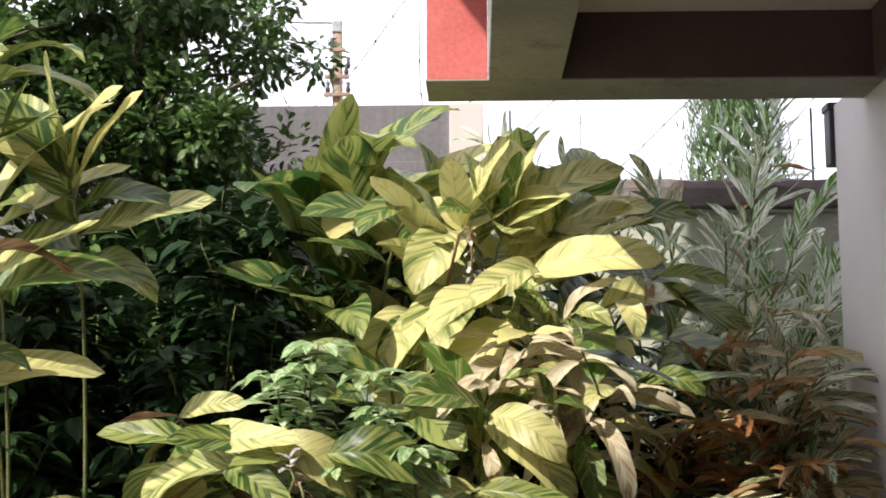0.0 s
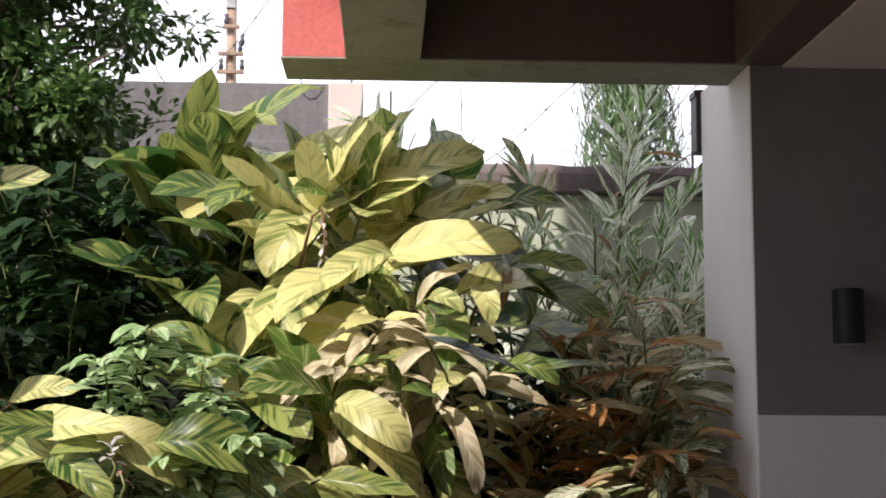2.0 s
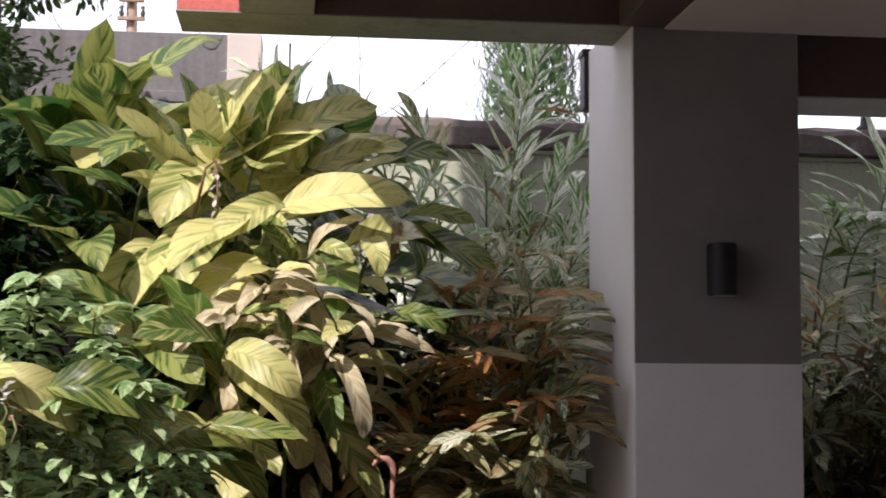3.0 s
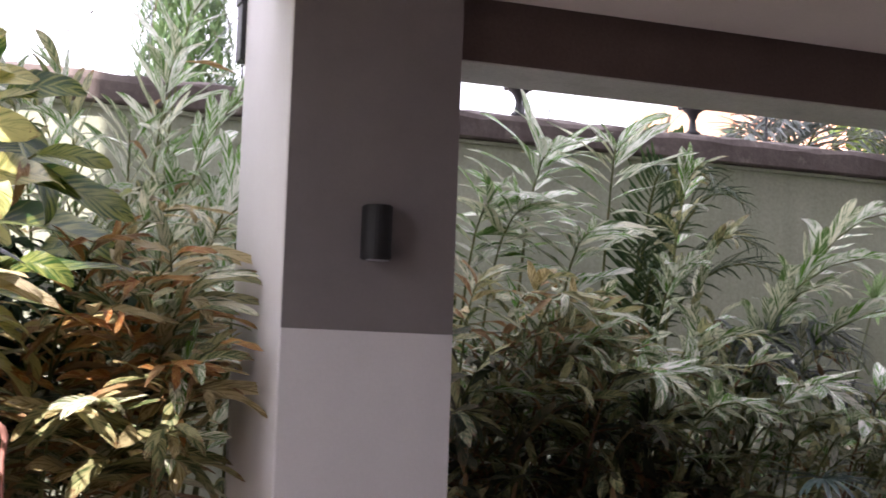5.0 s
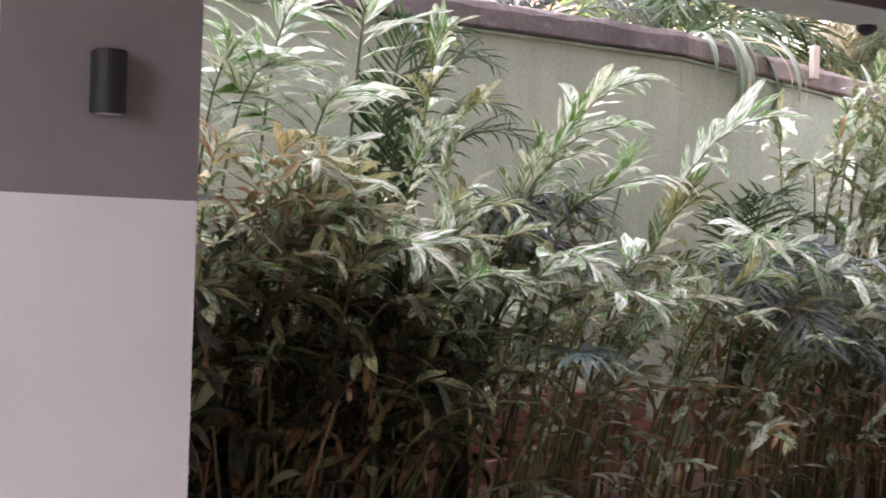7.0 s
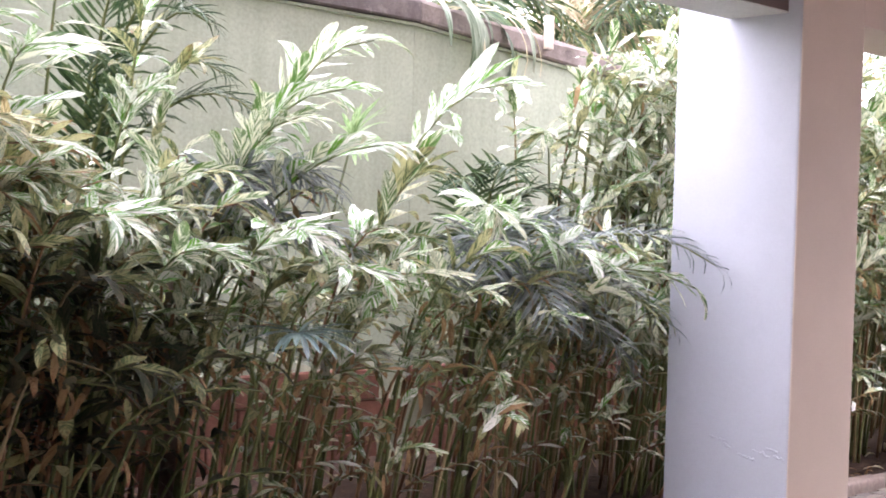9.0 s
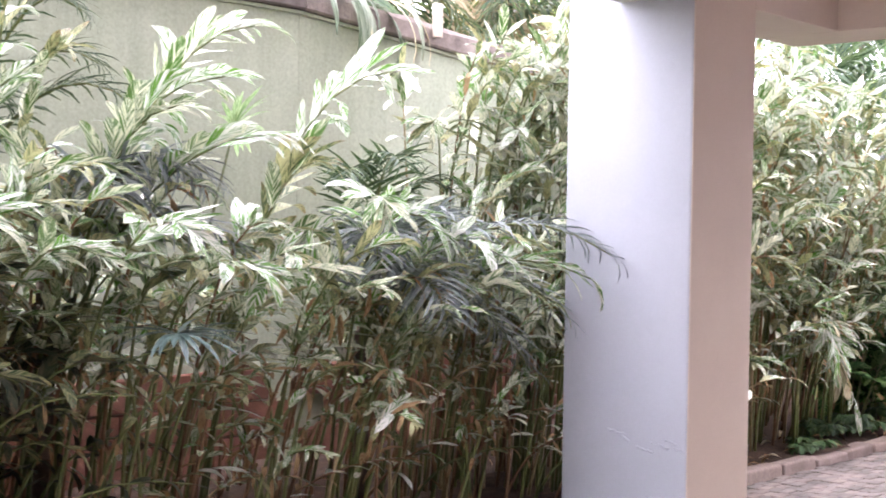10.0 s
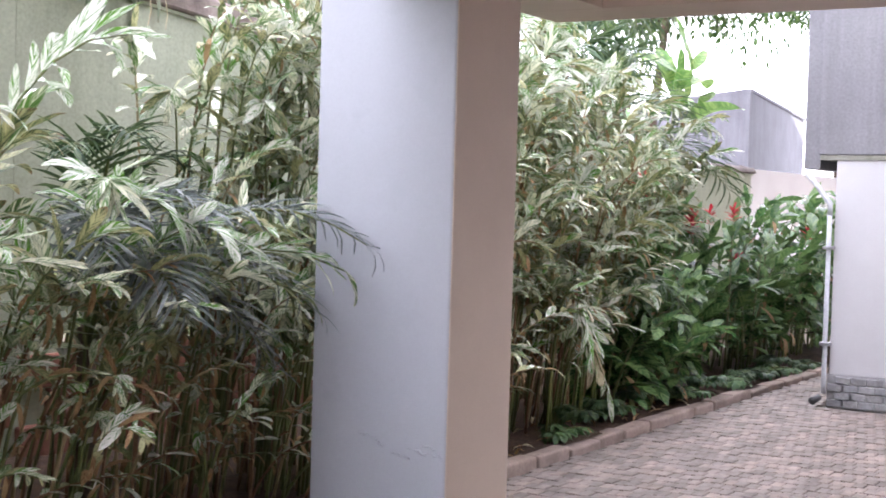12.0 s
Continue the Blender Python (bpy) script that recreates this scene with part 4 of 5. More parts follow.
def leafy_bush(at, seed, h, w, sprays, label, mat="leaf_fresh", leaflet=0.075):
    """A bush of pinnate sprays."""
    r = random.Random(seed)
    e = thing("bush", at, label, "shrub")
    for i in range(sprays):
        az = r.uniform(0, 6.28)
        tip = Vector((math.cos(az) * w * r.uniform(0.3, 1), math.sin(az) * w * r.uniform(0.3, 1) - 0.1, h * r.uniform(0.75, 1.05)))
        p1 = Vector((tip.x * 0.3, tip.y * 0.3, tip.z * 0.95))
        vs, fs = tube([bez(Vector(), p1, tip, k / 5) for k in range(6)], [0.007 - 0.001 * k for k in range(6)], 5)
        st = under("branch", mesh_of("branch", vs, fs, "cane", smooth=True), e)
        pl = []
        for k in range(26):
            s = 0.45 + 0.55 * k / 25
            a, tg = bez(Vector(), p1, tip, s), bez_tan(Vector(), p1, tip, s)
            for q in range(2):
                b2 = k * 2.4 + q * 3.14 + r.uniform(-0.5, 0.5)
                way = Vector((math.cos(b2), math.sin(b2), 0.15)) + tg * 0.5 + Vector((0, 0, -0.35))
                pl.append(orient(a + way * 0.02, way, UP + Vector((r.gauss(0, 0.3), r.gauss(0, 0.3), 0)), leaflet * r.uniform(0.7, 1.3)))
        tagged(under("leaves", joined_leaves(pl, 0.34, mat, "leaves", (0.5, 0.9, 1.2), 4), st), kind="stuff")
    return e


# Fill bushes added where only shade shows; their leaf colour carries it
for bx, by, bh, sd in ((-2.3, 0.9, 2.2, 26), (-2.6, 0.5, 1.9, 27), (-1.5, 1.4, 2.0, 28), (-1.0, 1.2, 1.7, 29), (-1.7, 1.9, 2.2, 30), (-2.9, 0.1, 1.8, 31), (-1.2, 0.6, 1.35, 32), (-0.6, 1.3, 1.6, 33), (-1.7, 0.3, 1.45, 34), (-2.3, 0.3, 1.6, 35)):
    leafy_bush((bx, by, 0.03), sd, bh, 0.5, 22, "dense undergrowth with leaves darkened for deep shade", "leaf_under", 0.13)
for bx, sd in ((-0.9, 36), (-0.3, 37), (0.3, 38)):
    hedge_clump(bx, 1.9, sd, 12, 1.0, 2.1, ("dull", "cream", "dull"), (0.0, -0.15), "shaded shell ginger behind the broad leaves", 0.2, 17, 0.25)
leafy_bush((-1.77, -0.60, 0.03), 21, 1.66, 0.09, 5, "pale green bush with small pointed leaflets", leaflet=0.085)
leafy_bush((-1.60, -0.58, 0.03), 22, 1.50, 0.10, 4, "pale green bush with small pointed leaflets", leaflet=0.075)
leafy_bush((-2.10, 0.05, 0.03), 23, 1.75, 0.28, 8, "bush beneath the dark shrub, leaves darkened for shade", "leaf_under", 0.10)
leafy_bush((-1.42, -0.58, 0.03), 24, 1.32, 0.16, 6, "low green bush in front of the broad leaves", leaflet=0.09)
leafy_bush((-2.05, 0.55, 0.03), 25, 2.0, 0.35, 10, "bush with leaves darkened for the shade it stands in", "leaf_under", 0.11)

# ---------------------------------------------------------------- withered and white-striped ginger beside the first column
c5, rg = clump((-0.45, 0.95, 0.03), "withering shell ginger with rust-brown leaves", "variegated gingers", 15)
for foot, tip, keys, n, size in (
    ((-0.50, 0.90), (-0.50, 0.35, 1.72), ("rust", "dry"), 14, 0.24),
    ((-0.40, 0.90), (-0.35, 0.30, 1.60), ("rust", "dull"), 14, 0.24),
    ((-0.55, 0.80), (-0.60, 0.15, 1.48), ("rust", "dry", "dull"), 14, 0.24),
    ((-0.30, 0.85), (-0.20, 0.20, 1.52), ("rust", "dull"), 14, 0.24),
    ((-0.35, 0.80), (-0.30, 0.05, 1.35), ("dry", "rust", "dull"), 14, 0.24),
    ((-0.60, 0.95), (-0.75, 0.30, 1.32), ("rust", "dull"), 14, 0.24),
    ((-0.50, 0.85), (-0.50, 0.00, 1.25), ("dull", "cream"), 14, 0.24),
    ((-0.20, 0.85), (-0.22, 0.00, 1.36), ("cream", "dull", "white"), 14, 0.24),
    ((-0.25, 0.85), (-0.20, 0.12, 1.62), ("dull", "cream"), 14, 0.24),
    ((-0.30, 0.80), (-0.30, -0.02, 1.18), ("cream", "dull"), 14, 0.24),
    ((-0.65, 0.80), (-0.85, 0.00, 1.20), ("dull", "dry"), 14, 0.24),
):
    cane(c5, rg, (foot[0] + 0.08, foot[1] + 0.1, 0.03), (tip[0] + rg.uniform(-0.15, 0.1), tip[1] + rg.uniform(0.05, 0.3), tip[2] + rg.uniform(-0.15, 0.1)), ("gold", "rust", "gold", "dull"), 16, 0.22, 0.4, 0.95, 0.08, 0.9, 0.009)
    cane(c5, rg, (*foot, 0.03), tip, keys, n + 6, size, 0.40, 0.95, 0.18, 0.95, 0.010)
c6, rg = clump((-0.25, 1.65, 0.03), "tall shell ginger with white-striped leaves before the wall", "variegated gingers", 16)
for foot, tip, keys, n, size in (
    ((-0.20, 1.70), (0.02, 1.45, 2.85), ("white",), 17, 0.27),
    ((-0.25, 1.60), (-0.12, 1.35, 2.55), ("white", "cream"), 16, 0.27),
    ((-0.15, 1.60), (0.15, 1.30, 2.40), ("white",), 16, 0.27),
    ((-0.30, 1.50), (-0.30, 1.20, 2.20), ("white", "cream"), 16, 0.27),
    ((-0.10, 1.50), (0.20, 1.10, 2.15), ("white",), 16, 0.26),
    ((-0.40, 1.70), (-0.55, 1.45, 2.45), ("white", "dull"), 15, 0.25),
    ((-0.50, 1.70), (-0.75, 1.40, 2.38), ("dull", "white"), 15, 0.25),
    ((-0.40, 1.60), (-0.60, 1.10, 2.10), ("white", "cream"), 15, 0.25),
    ((-0.15, 1.45), (0.10, 0.90, 1.95), ("white", "cream"), 15, 0.25),
    ((-0.25, 1.40), (-0.20, 0.85, 1.90), ("cream", "white"), 15, 0.25),
    ((-0.35, 1.45), (-0.45, 0.85, 1.85), ("cream", "lime"), 15, 0.26),
    ((-0.05, 1.35), (0.15, 0.80, 1.70), ("cream", "white"), 15, 0.25),
    ((-0.80, 1.90), (-1.10, 1.70, 2.60), ("white", "cream"), 14, 0.25),
    ((-0.90, 1.90), (-1.25, 1.75, 2.72), ("white", "cream"), 14, 0.25),
    ((-0.70, 1.80), (-0.90, 1.55, 2.55), ("dull", "white"), 14, 0.25),
):
    cane(c6, rg, (foot[0] + 0.08, foot[1] + 0.1, 0.03), (tip[0] + rg.uniform(-0.16, 0.12), tip[1] + rg.uniform(-0.1, 0.3), tip[2] - rg.uniform(0.05, 0.35)), keys, 15, 0.23, 0.38, 0.93, 0.06, 0.85, 0.009)
    cane(c6, rg, (*foot, 0.03), tip, keys, n + 4, size, 0.40, 0.92, 0.05, 0.62, 0.010)

# ---------------------------------------------------------------- the hedge between the columns
seed = 100
for i in range(12):
    x = 0.75 + i * 0.47
    seed += 1
    front = 1.62 if x < 2.2 else 1.42 if x < 3.2 else 1.28
    pale = ("cream", "dull", "white", "dull") if x < 1.4 else ("cream", "dull", "cream", "white", "dull")
    hedge_clump(x, 1.15, seed, 10 if x < 1.75 else 6, 1.0, front, pale, (0.40, -0.25), "dense shell ginger with cream-striped leaves and some dry ones", 0.10, 21 if x < 1.75 else 18, 0.225, reach=0.35, joined=False)
    seed += 1
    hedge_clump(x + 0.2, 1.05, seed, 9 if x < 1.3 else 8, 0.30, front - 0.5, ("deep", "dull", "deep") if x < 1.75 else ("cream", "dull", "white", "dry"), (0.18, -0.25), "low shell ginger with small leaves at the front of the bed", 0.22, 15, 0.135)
    seed += 1
    hedge_clump(x + 0.1, 1.60, seed, 13 if x < 1.75 else 6, 0.8, front - 0.05, ("cream", "white", "dull", "white"), (0.42, -0.15), "shell ginger with cream-striped leaves before the green wall", 0.08, 26 if x < 1.75 else 18, 0.255, reach=0.35)
    seed += 1
    hedge_clump(x + 0.1, 2.20, seed, 10 if x < 1.75 else 3, 0.6, front - 0.1, ("dull", "cream", "dull"), (0.1, -0.1), "shaded shell ginger at the foot of the wall", 0.2, 16, 0.24)
    # Extra clumps whose dark leaf colour supplies the shade
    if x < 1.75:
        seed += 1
        hedge_clump(x, 0.95, seed, 12, 0.7, 1.42, ("deep", "deep", "dull"), (0.15, -0.15), "crowded shell ginger, leaves coloured dark for shade", 0.2, 22, 0.22)
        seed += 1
        hedge_clump(x + 0.2, 1.25, seed, 14, 0.3, 1.3, ("deep",), (0.1, -0.1), "crowded shell ginger, leaves coloured dark for shade", 0.25, 20, 0.22)

# the canes that stand out above the hedge
c7, rg = clump((1.45, 1.60, 0.03), "tall shell ginger with pale green and white leaves", HEDGE, 17)
for tip, keys, n in (((1.60, 1.55, 2.36), ("white",), 24), ((1.44, 1.45, 2.08), ("white", "cream"), 18), ((1.72, 1.40, 1.98), ("white", "cream"), 18), ((1.92, 1.55, 2.38), ("white", "cream"), 22), ((1.28, 1.45, 2.10), ("cream", "white"), 18)):
    cane(c7, rg, (tip[0] - 0.10 + rg.uniform(-0.06, 0.06), 1.65 + rg.uniform(-0.1, 0.1), 0.03), tip, keys, n, 0.33, 0.56, 0.97, 0.0, 0.95, sunward=0.45, azim=rg.uniform(-0.3, 0.3))
c8, rg = clump((2.30, 1.80, 0.03), "shell ginger with upright cream-edged leaves", HEDGE, 18)
for tip, keys in (((2.42, 1.70, 2.34), ("white", "dull")), ((2.56, 1.65, 2.02), ("cream", "dull")), ((2.30, 1.55, 1.88), ("cream", "white"))):
    cane(c8, rg, (2.35 + rg.uniform(-0.1, 0.1), 1.85, 0.03), tip, keys, 19, 0.24, 0.55, 0.97, 0.0, 0.75)
c9, rg = clump((2.65, 1.35, 0.03), "arching shell ginger with bright white-striped leaves", HEDGE, 19)
for tip, keys in (((3.22, 1.25, 2.16), ("white", "cream")), ((2.95, 1.10, 1.92), ("cream", "white")), ((3.05, 0.95, 1.70), ("cream", "white")), ((2.65, 1.0, 1.78), ("cream",))):
    cane(c9, rg, (2.30 + rg.uniform(-0.15, 0.15), 1.40, 0.03), tip, keys, 21, 0.27, 0.45, 0.98, 0.0, 0.8, azim=0.4, jit=0.07)
c10, rg = clump((3.55, 1.55, 0.03), "arching shell ginger with long white-striped leaves", HEDGE, 20)
for tip, keys in (((4.06, 1.25, 2.06), ("white",)), ((3.55, 1.25, 1.62), ("dull", "cream")), ((4.15, 1.20, 1.45), ("cream", "white"))):
    cane(c10, rg, (3.05 + rg.uniform(-0.15, 0.15), 1.50, 0.03), tip, keys, 15, 0.29, 0.6, 0.98, 0.0, 0.75, azim=0.4, jit=0.06, wide=62)
for q, (x, y, zl, zh, sd) in enumerate(((4.85, 1.70, 1.5, 2.35, 31), (5.30, 1.75, 1.6, 2.5, 32), (5.65, 1.55, 1.4, 2.4, 33), (5.1, 1.3, 1.0, 1.9, 34), (6.1, 1.5, 1.3, 2.3, 35))):
    hedge_clump(x, y, sd, 16, zl - 0.3, zh, ("cream", "white", "cream", "dull"), (0.22, -0.2), "tall bushy shell ginger with cream-striped leaves", 0.05, 26, 0.22)
# beyond the second column
for q in range(9):
    x = 6.5 + q * 0.42
    zh = 2.74 - 0.12 * max(0, q - 3)
    hedge_clump(x, 1.70, 40 + q, 16, 1.0, zh, ("white", "cream", "white", "dull"), (0.62, -0.3), "tall shell ginger with pale cream-striped leaves", 0.05, 34, 0.22)
    if x > 8.3:
        continue
    hedge_clump(x + 0.05, 1.2, 60 + q, 16, 0.6, zh - 0.6, ("cream", "dull", "white"), (0.4, -0.25), "shell ginger with cream-striped leaves along the kerb", 0.15, 30, 0.19)
for q in range(15):
    x = 8.5 + q * 0.46
    near_kerb = x < 9.7
    yc, zt = (1.2, 0.72 + 0.38 * (x - 8.5)) if near_kerb else (1.45, 1.36 + 0.12 * math.sin(q * 2.3) + 0.03 * (x - 9.7))
    c, r = clump((x, yc, 0.03), "deep green red ginger with broad leaves", "green gingers", 80 + q)
    store = {}
    for k in range(15):
        fx, fy = x + r.uniform(-0.25, 0.25), yc + r.uniform(-0.3, 0.2 if near_kerb else 0.5)
        cane(c, r, (fx, fy, 0.03), (fx + r.uniform(-0.25, 0.3), fy + r.uniform(-0.35, 0.1), r.uniform(0.35, zt)), ("green",), 11, r.uniform(0.22, 0.36), 0.2, 0.95, 0.05, 0.95, store=store)
    join_store(c, store)
for at, n, size in (((10.45, 1.28, 1.27), 18, 0.12), ((10.85, 1.28, 1.33), 14, 0.09), ((9.25, 1.20, 1.55), 14, 0.10), ((11.3, 1.2, 0.95), 14, 0.09), ((13.6, 1.25, 1.17), 14, 0.09), ((11.2, 1.2, 1.36), 14, 0.08)):
    blossom(at, "bract", n, size, "red ginger flower spike above green leaves", "red_ginger_flower", 0.5)
blossom((8.6, 1.45, 2.15), "orange", 14, 0.08, "orange bract spike among pale leaves", "orange_flower", 0.6)

# ---------------------------------------------------------------- palms in the bed
rp = random.Random(9)
palm("small_palm", (2.45, 2.35, 0.03), [((2.40, 2.10, 2.05), 0.25), ((2.50, 2.05, 2.36), 0.3), ((2.72, 2.0, 2.34), 0.3), ((3.05, 2.1, 2.05), 0.25), ((2.45, 1.95, 1.85), 0.2), ((3.15, 1.95, 1.86), 0.35), ((2.9, 2.0, 2.25), 0.3)], rp,
     "dark feather palm standing before the green wall", stem_h=1.2, leaflets=30, length=0.22, width=0.07)
palm("small_palm", (4.55, 1.95, 0.03), [((4.20, 1.7, 1.60), 0.2), ((4.35, 1.5, 1.66), 0.2), ((4.80, 1.6, 1.55), 0.2), ((4.6, 1.35, 1.35), 0.3), ((4.1, 1.4, 1.35), 0.3)], rp,
     "brownish feather palm in the hedge", "leaf_palm", stem_h=0.9, leaflets=28, length=0.22, width=0.075)
palm("small_palm", (3.95, 1.35, 0.03), [((4.25, 0.62, 0.76), 0.60), ((4.50, 0.36, 1.24), 0.42), ((4.40, 0.55, 0.98), 0.5), ((4.1, 0.8, 1.30), 0.35), ((3.5, 0.8, 1.22), 0.35), ((3.7, 0.6, 1.0), 0.45)], rp,
     "blue-grey feather palm with fronds arching over the hedge", "leaf_palm_blue", stem_h=0.75, leaflets=34, length=0.26, width=0.065, droop=0.9)
palm("small_palm", (2.45, 1.55, 0.03), [((2.75, 1.0, 1.50), 0.3), ((3.0, 1.2, 1.52), 0.3), ((2.4, 1.0, 1.45), 0.3), ((2.9, 0.9, 1.25), 0.35)], rp,
     "blue-green feather palm half hidden in the hedge", "leaf_palm_blue", stem_h=1.0, leaflets=30, length=0.26, width=0.06, droop=1.1)
palm("small_palm", (8.7, 1.3, 0.03), [((9.3, 0.85, 0.55), 0.6), ((8.9, 0.7, 0.7), 0.5), ((8.3, 0.8, 0.8), 0.5)], rp,
     "green feather palm drooping over the kerb", "leaf_palm", stem_h=0.6, leaflets=28, length=0.26, width=0.06, droop=1.2)
palm("small_palm", (10.3, 2.2, 0.03), [((11.6, 1.9, 2.25), 0.5), ((9.6, 1.9, 2.6), 0.4), ((11.9, 1.5, 1.6), 0.9), ((10.0, 1.6, 2.55), 0.45), ((9.0, 1.8, 2.2), 0.6), ((11.0, 1.5, 2.1), 0.6), ((10.5, 2.3, 2.95), 0.3)], rp,
     "arching feather palm above the green gingers", "leaf_palm", stem_h=1.3, leaflets=36, length=0.42, width=0.05, droop=0.9)
fan_plant = thing("fan_palm", (2.62, 1.15, 0.03), "small fan palm with blue-grey leaves low in the hedge", "palm")
fan_leaf(fan_plant, (2.33, 0.56, 0.99), 0.25, (-0.1, -0.8, -0.16), rp, "leaf_palm_teal")
fan_leaf(fan_plant, (3.20, 1.35, 1.75), 0.22, (0.2, -0.5, 0.8), rp, "leaf_fresh")

# large-leaved plant that rises above the far gingers
c18, rg = clump((12.3, 2.3, 0.03), "tall banana-like plant with large light green leaves", "green gingers", 60)
for tip, n in (((12.1, 2.1, 2.55), 4), ((12.6, 2.15, 2.75), 4), ((12.9, 2.2, 2.45), 3)):
    cane(c18, rg, (12.3 + rg.uniform(-0.15, 0.15), 2.3, 0.03), tip, ("banana",), n, 0.62, 0.75, 0.9, 0.0, 0.7, 0.02, sunward=0.8)

# bright sprays that arch forward out of the hedge
c17, rg = clump((2.0, 1.10, 0.03), "shell ginger arching forward with bright green and white leaves", HEDGE, 59)
for tip in ((1.70, 0.62, 1.34), (2.05, 0.56, 1.24), (2.40, 0.58, 1.32), (2.75, 0.60, 1.18)):
    cane(c17, rg, (tip[0] - 0.30 + rg.uniform(-0.1, 0.1), 1.00, 0.03), tip, ("white", "cream", "white"), 17, 0.23, 0.55, 1.2, 0.0, 0.85, 0.009, azim=0.4, jit=0.08)

# a white-striped cane that reaches across the second column
c13, rg = clump((3.75, 1.15, 0.03), "leaning cane with narrow white-striped leaves", HEDGE, 56)
for tip, keys in (((4.40, 0.40, 1.14), ("white", "cream")), ((4.10, 0.62, 1.22), ("white",)), ((4.25, 0.50, 1.05), ("cream", "dull")), ((3.85, 0.75, 1.32), ("white",)), ((3.55, 0.80, 1.38), ("white", "cream"))):
    cane(c13, rg, (3.70 + rg.uniform(-0.2, 0.15), 1.15, 0.03), tip, keys, 17, 0.21, 0.5, 1.35, 0.0, 0.6, 0.009)

# bleached hanging leaf spray by the kerb
c11, rg = clump((7.35, 0.95, 0.03), "bent cane with bleached hanging leaves", HEDGE, 55)
cane(c11, rg, (7.35, 0.95, 0.03), (7.62, 0.70, 0.30), ("white", "white", "straw"), 20, 0.24, 0.5, 5.2, 0.0, 0.5)
cane(c11, rg, (7.30, 0.95, 0.03), (7.35, 0.70, 0.52), ("white",), 14, 0.22, 0.55, 3.0, 0.0, 0.55)

# low groundcover along the kerb
for q in range(15):
    rq = random.Random(300 + q)
    leafy_bush((7.3 + q * 0.34 + rq.uniform(-0.12, 0.12), 0.92 + rq.uniform(-0.05, 0.15), 0.03), 310 + q, rq.uniform(0.07, 0.24), 0.20, 4, "low dark green groundcover beside the kerb", "leaf_palm" if q % 3 else "leaf_weeping", 0.075)
# fallen brown leaves on the soil
for q in range(90):
    rq = random.Random(500 + q)
    lit = under("fallen_leaf", LEAVES[rq.choice(("dry", "straw", "dry"))][q % 4], None, orient(Vector((rq.uniform(5.4, 9.6), rq.uniform(0.76, 1.3), 0.045)), Vector((rq.uniform(-1, 1), rq.uniform(-1, 1), 0.25)), UP, rq.uniform(0.07, 0.16)))
    tagged(lit, "fallen brown leaf lying on the soil", "leaf", "fallen leaves")

# brown crowded tops of the hedge beside the first column
c14, rg = clump((1.20, 1.05, 0.03), "shell ginger with brown and reddish dying tops", HEDGE, 57)
for tip in ((1.02, 0.95, 1.70), (1.20, 0.90, 1.66), (1.35, 1.00, 1.74), (1.52, 0.95, 1.68), (1.25, 0.80, 1.52), (1.65, 0.95, 1.58), (0.90, 0.95, 1.58), (1.45, 0.80, 1.50)):
    cane(c14, rg, (1.20 + rg.uniform(-0.3, 0.3), 1.10, 0.03), tip, ("dry", "dull", "dull", "cream", "gold"), 16, 0.20, 0.6, 1.0, 0.2, 1.0, 0.009)
# strap leaves above the dark shrub
c15 = thing("strap_leaf_plant", (-2.80, -0.25, 0.03), "tall plant with dark arching strap leaves", "plant")
vs, fs = tube([(0, 0, 0), (0.02, 0, 1.3), (0.0, 0.0, 2.45)], [0.03, 0.025, 0.015], 7)
st15 = under("stem", mesh_of("stem", vs, fs, "cane", smooth=True), c15)
for i, (dx, dy, dz, L) in enumerate(((0.5, -0.3, 0.55, 0.55), (0.6, -0.25, 0.35, 0.55), (0.4, -0.4, 0.8, 0.5), (-0.5, -0.3, 0.6, 0.6), (0.1, -0.6, 0.5, 0.5))):
    under("leaf", LEAVES["lime"][-1], st15, orient(Vector((0, 0, 2.40)), Vector((dx, dy, dz)), UP, L) @ Matrix.Diagonal((0.5, 1, 1, 1)))

# plumes that arch towards the first column, warm sunlight put into their gold
c16, rg = clump((-0.55, 0.75, 0.03), "shell ginger beside the column, plumes tinted gold for warm sunlight", HEDGE, 58)
for tip, keys in (((-0.14, 0.35, 1.40), ("gold", "dull")), ((-0.18, 0.15, 1.28), ("gold", "cream")), ((-0.18, 0.30, 1.55), ("gold", "cream", "dull")), ((-0.25, 0.10, 1.35), ("gold", "rust")), ((-0.30, 0.05, 1.15), ("gold", "dull")), ((-0.15, 0.45, 1.72), ("cream", "gold")), ((-0.45, 0.10, 1.50), ("rust", "gold")), ((-0.60, 0.05, 1.22), ("gold", "dull")), ((-0.20, 0.45, 1.85), ("gold", "cream")), ((-0.28, 0.10, 1.08), ("dull", "gold"))):
    cane(c16, rg, (-0.60 + rg.uniform(-0.12, 0.12), 0.75 + rg.uniform(-0.1, 0.1), 0.03), tip, keys, 15, 0.25, 0.5, 1.05, 0.05, 0.75, 0.009, azim=0.3)

# ---------------------------------------------------------------- beyond the wall
def finial(x):
    e = thing("lantern_post", (x, YW + 0.10, 2.77), "dark little lantern post on the wall coping", "wall light")
    prof = [(0.0, 0.045), (0.02, 0.045), (0.035, 0.025), (0.09, 0.018), (0.13, 0.035), (0.145, 0.055), (0.155, 0.06), (0.16, 0.012), (0.19, 0.008)]
    vs, fs = tube([(0, 0, z) for z, r in prof], [r for z, r in prof], 10)
    under("post", mesh_of("post", vs, fs, "dark_metal", smooth=True), e)
    b3 = box_bm(-0.075, 0.075, -0.05, 0.05, 0.155, 0.178, 0.006)
    part("cross_plate", b3, "dark_metal", e)
    return e


